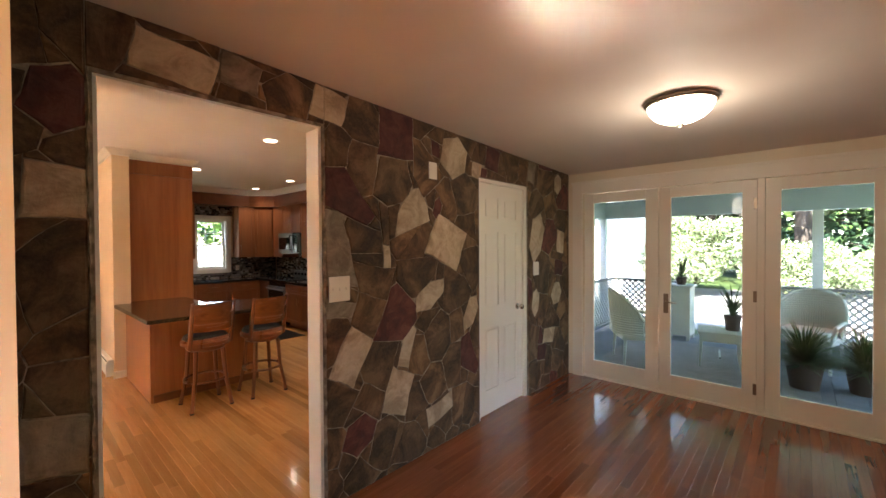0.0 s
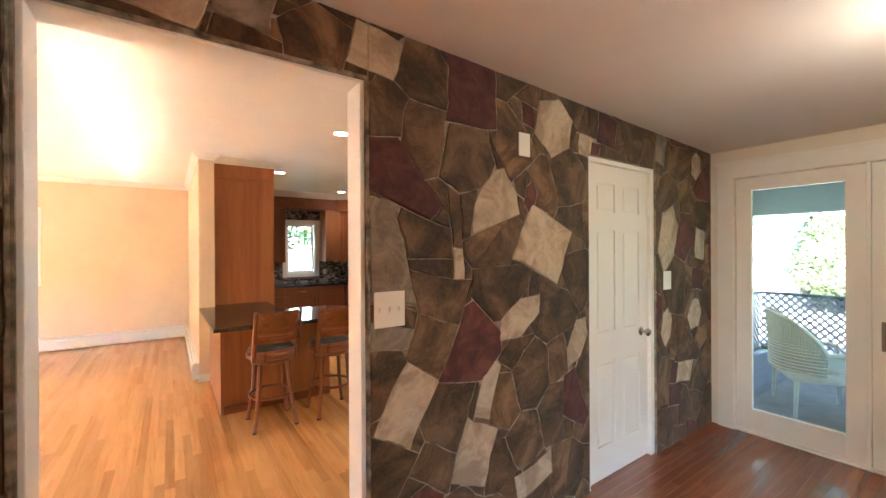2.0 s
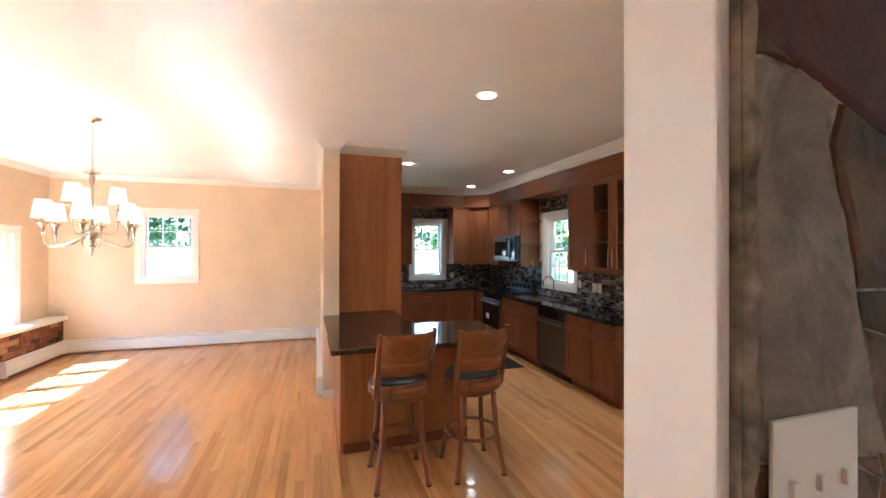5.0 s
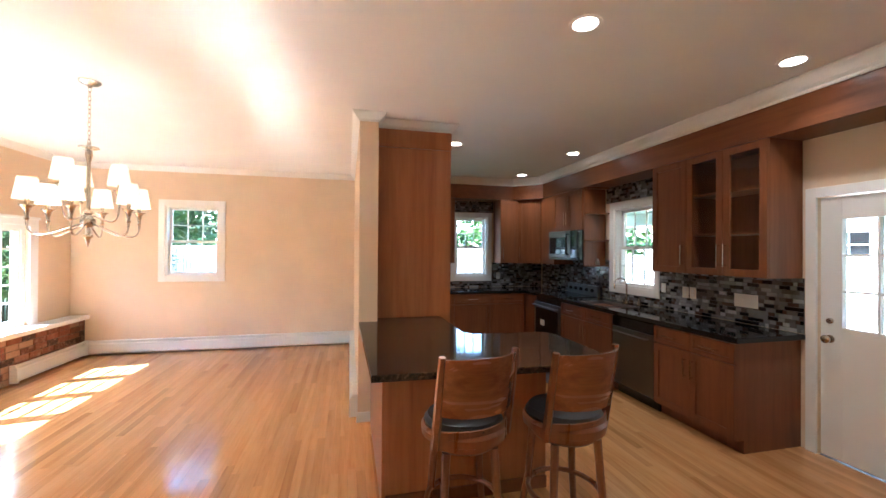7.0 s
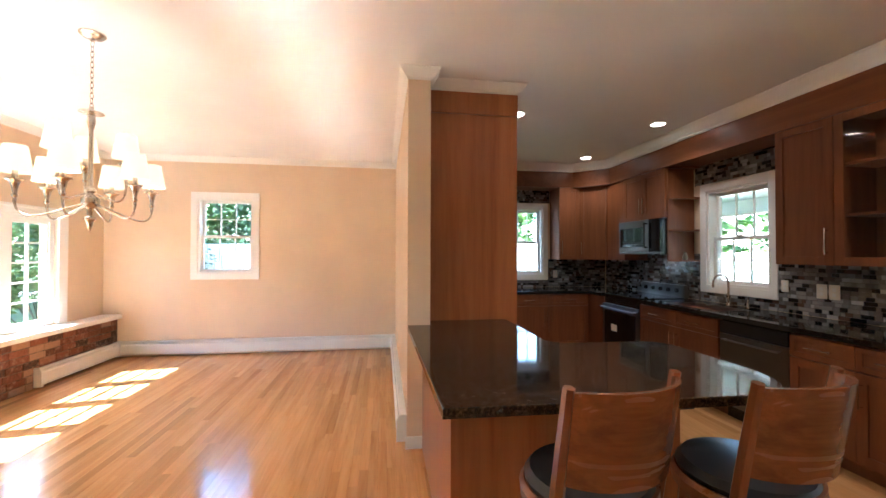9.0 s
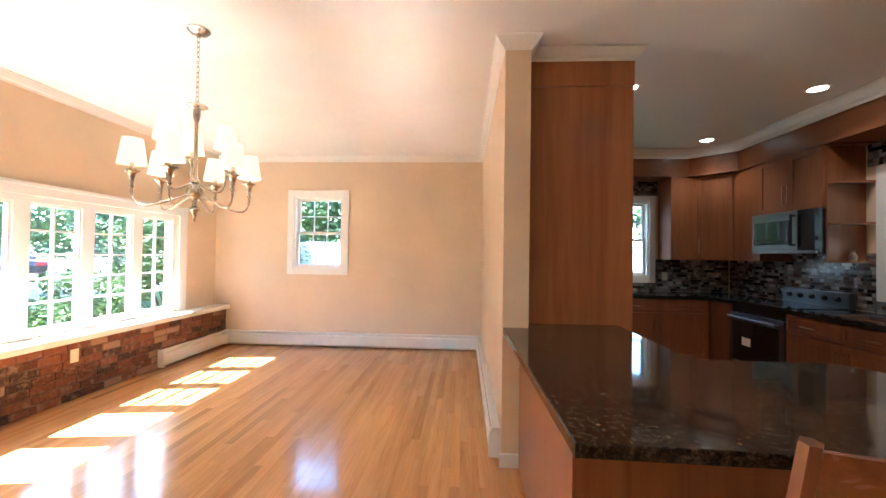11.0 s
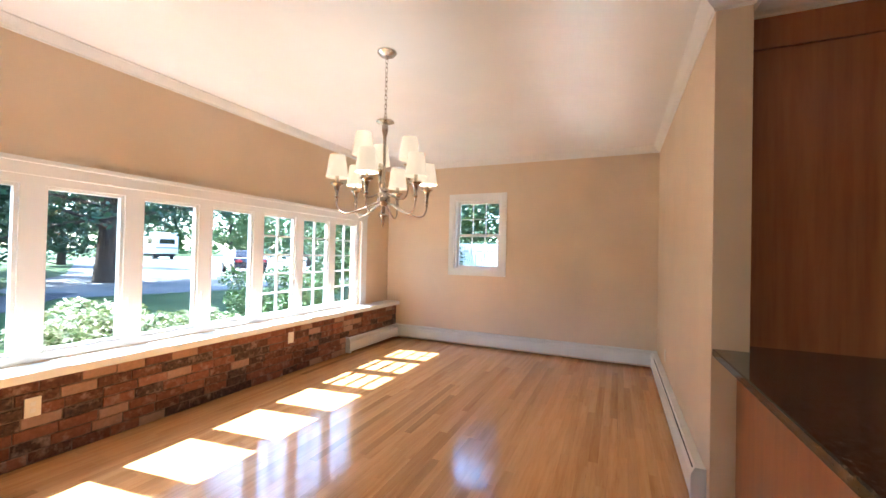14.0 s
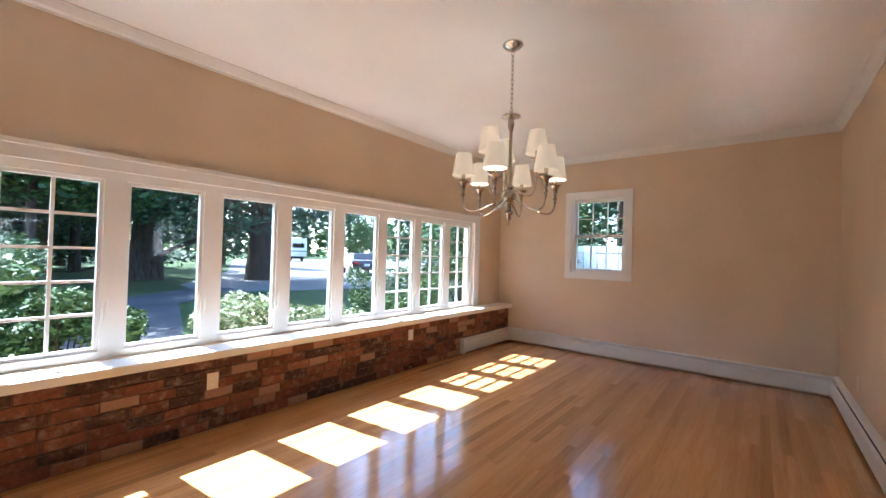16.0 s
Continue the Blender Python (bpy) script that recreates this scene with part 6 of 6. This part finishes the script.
def stones():
    rng = random.Random(7)
    shapes = {
        "quad": [(-0.5, -0.40), (0.38, -0.5), (0.5, 0.36), (-0.42, 0.5)],
        "arrow": [(-0.5, -0.5), (0.5, -0.2), (0.40, 0.1), (0.16, 0.5), (-0.06, 0.45), (-0.38, -0.05)],
        "lens": [(-0.12, -0.5), (0.36, -0.26), (0.5, 0.2), (0.14, 0.5), (-0.34, 0.34), (-0.5, -0.18)],
        "wedge": [(-0.5, -0.2), (0.32, -0.5), (0.5, -0.3), (-0.08, 0.5), (-0.5, 0.4)],
        "trapeze": [(-0.5, -0.45), (0.5, -0.5), (0.34, -0.1), (0.1, 0.5), (-0.5, 0.5)],
        "peak": [(-0.5, -0.42), (0.2, -0.5), (0.5, -0.22), (0.5, 0.0), (0.08, 0.5), (-0.06, 0.46)],
    }
    # x, z, width, height, tilt in degrees, shape
    tan = [(2.58, 2.25, 0.36, 0.36, 0, "lens"), (2.12, 1.79, 0.33, 0.36, 0, "arrow"), (2.49, 1.56, 0.42, 0.37, -15, "quad"), (1.88, 1.49, 0.07, 0.17, 6, "quad"), (2.28, 1.16, 0.40, 0.18, 27, "lens"), (2.78, 0.96, 0.20, 0.34, -22, "lens"), (2.05, 0.84, 0.13, 0.31, -9, "quad"), (1.58, 0.85, 0.22, 0.36, -24, "quad"), (2.88, 2.19, 0.14, 0.14, 0, "quad"), (3.94, 1.62, 0.30, 0.55, -6, "lens")]
    more_tan = [(4.50, 1.56, 0.20, 0.28, 0, "quad"), (4.38, 0.98, 0.26, 0.28, -20, "lens"), (4.20, 0.54, 0.27, 0.20, -3, "quad"), (4.42, 2.22, 0.2, 0.24, 10, "lens"), (3.90, 0.95, 0.16, 0.3, 0, "lens"), (0.66, 2.37, 0.36, 0.20, -3, "quad"), (1.42, 2.37, 0.23, 0.20, -3, "quad"), (0.27, 1.74, 0.25, 0.22, 0, "quad"), (1.98, 0.53, 0.26, 0.36, -14, "quad"), (2.39, 0.28, 0.36, 0.15, 18, "quad")]
    grey = [(1.50, 1.53, 0.27, 0.46, 0, "trapeze"), (1.50, 1.17, 0.22, 0.12, -6, "quad"), (0.27, 0.80, 0.25, 0.24, 0, "quad"), (0.93, 2.41, 0.22, 0.18, 0, "quad"), (3.83, 2.28, 0.18, 0.26, 0, "quad")]
    red = [(1.58, 1.86, 0.42, 0.33, 0, "wedge"), (1.97, 2.32, 0.36, 0.36, 8, "quad"), (1.93, 1.09, 0.42, 0.42, 0, "peak"), (2.36, 1.82, 0.10, 0.19, 0, "lens"), (2.36, 2.28, 0.10, 0.14, 0, "quad"), (3.12, 2.31, 0.24, 0.24, 0, "quad"), (2.79, 0.62, 0.26, 0.38, 0, "wedge"), (4.05, 0.38, 0.2, 0.2, 0, "quad"), (4.45, 1.27, 0.24, 0.2, 0, "quad"), (1.62, 0.33, 0.3, 0.26, 0, "lens"), (0.27, 2.1, 0.25, 0.3, 0, "lens")]
    marked = []
    for kind, rows in (("tan", tan + more_tan), ("grey", grey), ("red", red)):
        for x, z, w, h, tilt, shape in rows:
            ca, sa = math.cos(radians(tilt)), math.sin(radians(tilt))
            marked.append((kind, [(x + ca * u * w - sa * v * h, z + sa * u * w + ca * v * h) for u, v in shapes[shape]]))
    edges = []
    for _, poly in marked:
        rows = []
        for p, q in zip(poly, poly[1:] + poly[:1]):
            a, b = q[1] - p[1], p[0] - q[0]
            rows.append((a, b, a * p[0] + b * p[1]))
        edges.append(rows)

    def inside(x, z):
        return any(all(a * x + b * z <= c for a, b, c in rows) for rows in edges)

    dark = [(1.98, 2.03), (2.17, 1.55), (2.16, 1.32), (1.66, 1.10), (1.82, 0.76), (2.36, 0.83), (1.76, 1.65), (2.68, 1.93), (1.77, 1.38), (1.66, 2.32), (1.49, 2.12), (1.66, 2.10), (2.22, 2.10), (2.55, 1.22), (2.80, 1.40), (2.60, 0.60), (1.49, 0.62), (3.45, 2.28), (1.44, 1.03), (2.06, 1.66)]
    seeds = [(x, z, rng.uniform(-0.006, 0.006)) for x, z in dark]
    for _ in range(5000):
        x, z = rng.uniform(-0.1, 5.0), rng.uniform(-0.15, 2.75)
        gap = 0.15 if z < 0.2 else rng.choice((0.24, 0.3, 0.36))
        if not inside(x, z) and all((x - s[0]) ** 2 + (z - s[1]) ** 2 > gap ** 2 for s in seeds):
            seeds.append((x, z, rng.uniform(-0.012, 0.012)))

    def area(poly):
        return abs(sum(p[0] * q[1] - q[0] * p[1] for p, q in zip(poly, poly[1:] + poly[:1]))) / 2 if len(poly) > 2 else 0.0

    def round_marked(cell):
        """What is left of a cell round the marked stones, in convex pieces, the largest first."""
        pieces = [cell]
        for rows in edges:
            after = []
            for piece in pieces:
                core = piece
                for a, b, c in rows:
                    core = clip(core, a, b, c) if len(core) > 2 else []
                if area(core) < 1e-5:
                    after.append(piece)
                    continue
                left, todo = piece, list(rows)
                while todo and len(left) > 2:
                    cuts = [(area(clip(left, -a, -b, -c)), (a, b, c)) for a, b, c in todo]
                    size, (a, b, c) = max(cuts)
                    if size < 0.0012:
                        break
                    after.append(clip(left, -a, -b, -c))
                    left = clip(left, a, b, c)
                    todo.remove((a, b, c))
            pieces = after
        return pieces

    def warp(x, z):
        """Roughens the straight joints, the same way for both neighbours."""
        v = noise.noise_vector(Vector((x * 2.0, z * 2.0, 1.7))) * 0.04 + noise.noise_vector(Vector((x * 11, z * 11, 5.2))) * 0.013
        return (x + v.x, z + v.y)

    regions = [(0.143, 0.346, 0.0, 2.52), (0.346, 1.399, 2.250, 2.52), (1.399, 2.912, 0.0, 2.50), (2.912, 3.752, 2.127, 2.44), (3.752, 4.70, 0.0, 2.42)]
    mats = {"tan": STONE_TAN, "grey": STONE_GREY, "red": STONE_RED, "dark": STONE_DARK}
    def lay(cell, kind):
        bent = []
        for q, r in zip(cell, cell[1:] + cell[:1]):
            n = max(1, min(4, int(math.hypot(r[0] - q[0], r[1] - q[1]) / 0.045)))
            bent += [warp(q[0] + (r[0] - q[0]) * k / n, q[1] + (r[1] - q[1]) * k / n) for k in range(n)]
        for x0, x1, z0, z1 in regions:
            p = bent
            for a, b, c in ((-1, 0, -x0), (1, 0, x1), (0, -1, -z0), (0, 1, z1)):
                p = clip(p, a, b, c) if len(p) > 2 else p
            if len(p) < 3:
                continue
            cx, cz = sum(q[0] for q in p) / len(p), sum(q[1] for q in p) / len(p)
            size = max(math.hypot(q[0] - cx, q[1] - cz) for q in p)
            if size < 0.025:
                continue
            ring = [q for q, r in zip(p, p[1:] + p[:1]) if math.hypot(q[0] - r[0], q[1] - r[1]) > 0.004]
            if len(ring) < 3:
                continue
            gap = min(0.3, rng.uniform(0.0025, 0.0065) / size)
            tilt, tip, proud = rng.uniform(-0.02, 0.02), rng.uniform(-0.02, 0.02), rng.uniform(0.003, 0.006)
            bm = bmesh.new()
            rings = []
            for shrink, depth in ((gap, 0.0), (gap + min(0.1, 0.005 / size), proud * 0.55), (gap + min(0.25, 0.02 / size), proud)):
                rings.append([])
                for x, z in ring:
                    x2, z2 = cx + (x - cx) * (1 - shrink), cz + (z - cz) * (1 - shrink)
                    x2, z2 = min(max(x2, x0 + 0.001), x1 - 0.001), min(max(z2, z0 + 0.001), z1 - 0.001)
                    d = depth + ((x2 - cx) * tilt + (z2 - cz) * tip + rng.uniform(-0.002, 0.002) if depth else 0)
                    rings[-1].append(bm.verts.new((x2 - cx, -max(d, 0.0016) if depth else 0.0, z2 - cz)))
            for a, b in zip(rings, rings[1:]):
                for i in range(len(ring)):
                    j = (i + 1) % len(ring)
                    bm.faces.new((a[i], a[j], b[j], b[i]))
            bm.faces.new(rings[-1])
            ob = part("stone", bm, mats[kind], stone_wall)
            ob.location = (cx, 2.416, cz)

    for kind, poly in marked:
        lay(poly, kind)
    for sx, sz, own in seeds:
        cell = [(sx - 0.6, sz - 0.6), (sx + 0.6, sz - 0.6), (sx + 0.6, sz + 0.6), (sx - 0.6, sz + 0.6)]
        for ox, oz, other in seeds:
            if (ox, oz) != (sx, sz) and abs(ox - sx) < 1.2 and abs(oz - sz) < 1.2:
                a, b = ox - sx, oz - sz
                cell = clip(cell, a, b, (ox * ox + oz * oz - sx * sx - sz * sz + own - other) / 2)
        if len(cell) < 3:
            continue
        for piece in round_marked(cell):
            lay(piece, "red" if sx > 2.9 and rng.random() < 0.08 else "dark")


stones()


def bricks():
    """Running-bond courses, dry-laid with thin joints, on the low wall under the windows."""
    rng = random.Random(3)
    shapes = []
    for length in (0.199, 0.186, 0.094, 0.172):
        bm = boxes((0, -length / 2, -0.031, 0.012, length / 2, 0.031))
        es = [e for e in bm.edges if all(v.co.x > 0.006 for v in e.verts)]
        bmesh.ops.bevel(bm, geom=es, offset=0.003, segments=1, affect="EDGES")
        shapes.append((length, mesh_of("brick", bm, BRICK)))
    for row in range(7):
        z = 0.036 + row * 0.0715
        y = SY + 0.05 + (0.10 if row % 2 else 0.0)
        while y < NY - 0.02:
            length, me = shapes[2] if y + 0.2 > NY else shapes[rng.choice((0, 0, 1, 1, 3))]
            if y + length > NY - 0.005:
                break
            ob = new("brick", me)
            ob.parent = brick_core
            ob.location = (WX + 0.175 - 0.004 + rng.uniform(0, 0.004), y + length / 2, z + rng.uniform(-0.0035, 0.0035))
            y += length + rng.uniform(0.005, 0.011)


bricks()


def boards(x0, x1, y0, y1, width, along, rng, low, high):
    """Rows of staggered boards as (x0, y0, x1, y1)."""
    out = []
    u = x0 if along == "y" else y0
    while u < (x1 if along == "y" else y1) - 1e-4:
        u2 = min(u + width, x1 if along == "y" else y1)
        v = y0 if along == "y" else x0
        end = y1 if along == "y" else x1
        first = rng.uniform(0.1, high)
        while v < end - 1e-4:
            v2 = min(v + first, end)
            if end - v2 < 0.15:
                v2 = end
            out.append((u, v, u2, v2) if along == "y" else (v, u, v2, u2))
            v, first = v2, rng.uniform(low, high)
        u = u2
    return out


def board_mesh(name, rows, material, gap=0.0001):
    verts, faces = [], []
    for a, b, c, d in rows:
        k = len(verts)
        a, b, c, d = a + gap, b + gap, c - gap, d - gap
        e = 0.0005
        verts += [(a, b, -0.016), (c, b, -0.016), (c, d, -0.016), (a, d, -0.016), (a, b, -0.0004), (c, b, -0.0004), (c, d, -0.0004), (a, d, -0.0004), (a + e, b + e, 0), (c - e, b + e, 0), (c - e, d - e, 0), (a + e, d - e, 0)]
        for i in range(4):
            j = (i + 1) % 4
            faces += [(k + i, k + j, k + 4 + j, k + 4 + i), (k + 4 + i, k + 4 + j, k + 8 + j, k + 8 + i)]
        faces.append((k + 8, k + 9, k + 10, k + 11))
    me = bpy.data.meshes.new(name)
    me.from_pydata(verts, [], faces)
    me.materials.append(material)
    me.update()
    return me


def floors():
    rng = random.Random(11)
    floor = thing("floor", "glossy honey oak strip floor", "floor")
    floor["kind"] = "structure"
    rows = boards(WX, EX, 2.50, NY, 0.0572, "y", rng, 0.35, 1.7)
    near = [r for r in rows if -1.75 < r[0] < 1.0 and r[3] > 4.6 and r[1] < 8.6][:300]
    chosen = set(near)
    for r in near:
        cx, cy = (r[0] + r[2]) / 2, (r[1] + r[3]) / 2
        ob = new("floor_board", board_mesh("floor_board", [(r[0] - cx, r[1] - cy, r[2] - cx, r[3] - cy)], OAK_PIECE))
        ob.parent = floor
        ob.location = (cx, cy, 0)
    rest = new("floor_boards", board_mesh("floor_boards", [r for r in rows if r not in chosen], OAK_REST))
    rest.parent = floor
    tagged(rest, "honey oak floor strips", kind="stuff")
    den = thing("floor_den", "glossy red-brown strip floor in the den", "floor")
    den["kind"] = "structure"
    rows = boards(-1.6, 4.72, -2.5, 2.50, 0.0572, "x", rng, 0.35, 1.6)
    near = [r for r in rows if r[2] > 0.6 and r[3] > -1.2][:300]
    chosen = set(near)
    for r in near:
        cx, cy = (r[0] + r[2]) / 2, (r[1] + r[3]) / 2
        ob = new("floor_board", board_mesh("floor_board", [(r[0] - cx, r[1] - cy, r[2] - cx, r[3] - cy)], CHERRYFLOOR_PIECE))
        ob.parent = den
        ob.location = (cx, cy, 0)
    rest = new("floor_boards", board_mesh("floor_boards", [r for r in rows if r not in chosen], CHERRYFLOOR))
    rest.parent = den
    tagged(rest, "red-brown floor strips", kind="stuff")


floors()


def settle_den():
    """The den and its porch lie a low step above the kitchen; their plan is drawn a little over size, about a point in the opening."""
    names = ("wall_stone", "wall_den", "wall_hall", "ceiling_den", "subfloor_den", "roof_den", "opening_", "porch_door", "porch_floor", "porch_roof", "porch_beam", "porch_post", "porch_railing", "porch_rug", "porch_cabinet", "door_1", "door_2", "door_3", "door_4", "stone_door_frame", "window_4", "wall_sensor", "thermostat", "flush_light", "bowl_lamp", "floor_den", "wicker_", "throw_pillow", "potted_plant")
    origin = Matrix.Translation((1.181, 2.42, 1.5))
    den = origin @ Matrix.Diagonal((0.905, 0.925, 0.925, 1.0)) @ origin.inverted()
    for ob in list(scene.objects):
        on_stone = ob.name.startswith("switch_plate") and ob.location.y < 2.5
        if ob.parent is None and (on_stone or ob.name.startswith(names)):
            ob.matrix_basis = den @ ob.matrix_basis


settle_den()
structure("threshold", boxes((0.458, 2.478, 0.0, 1.364, 2.56, 0.116), bevel=0.006), OAK_REST, "low oak step between den and kitchen", "step")
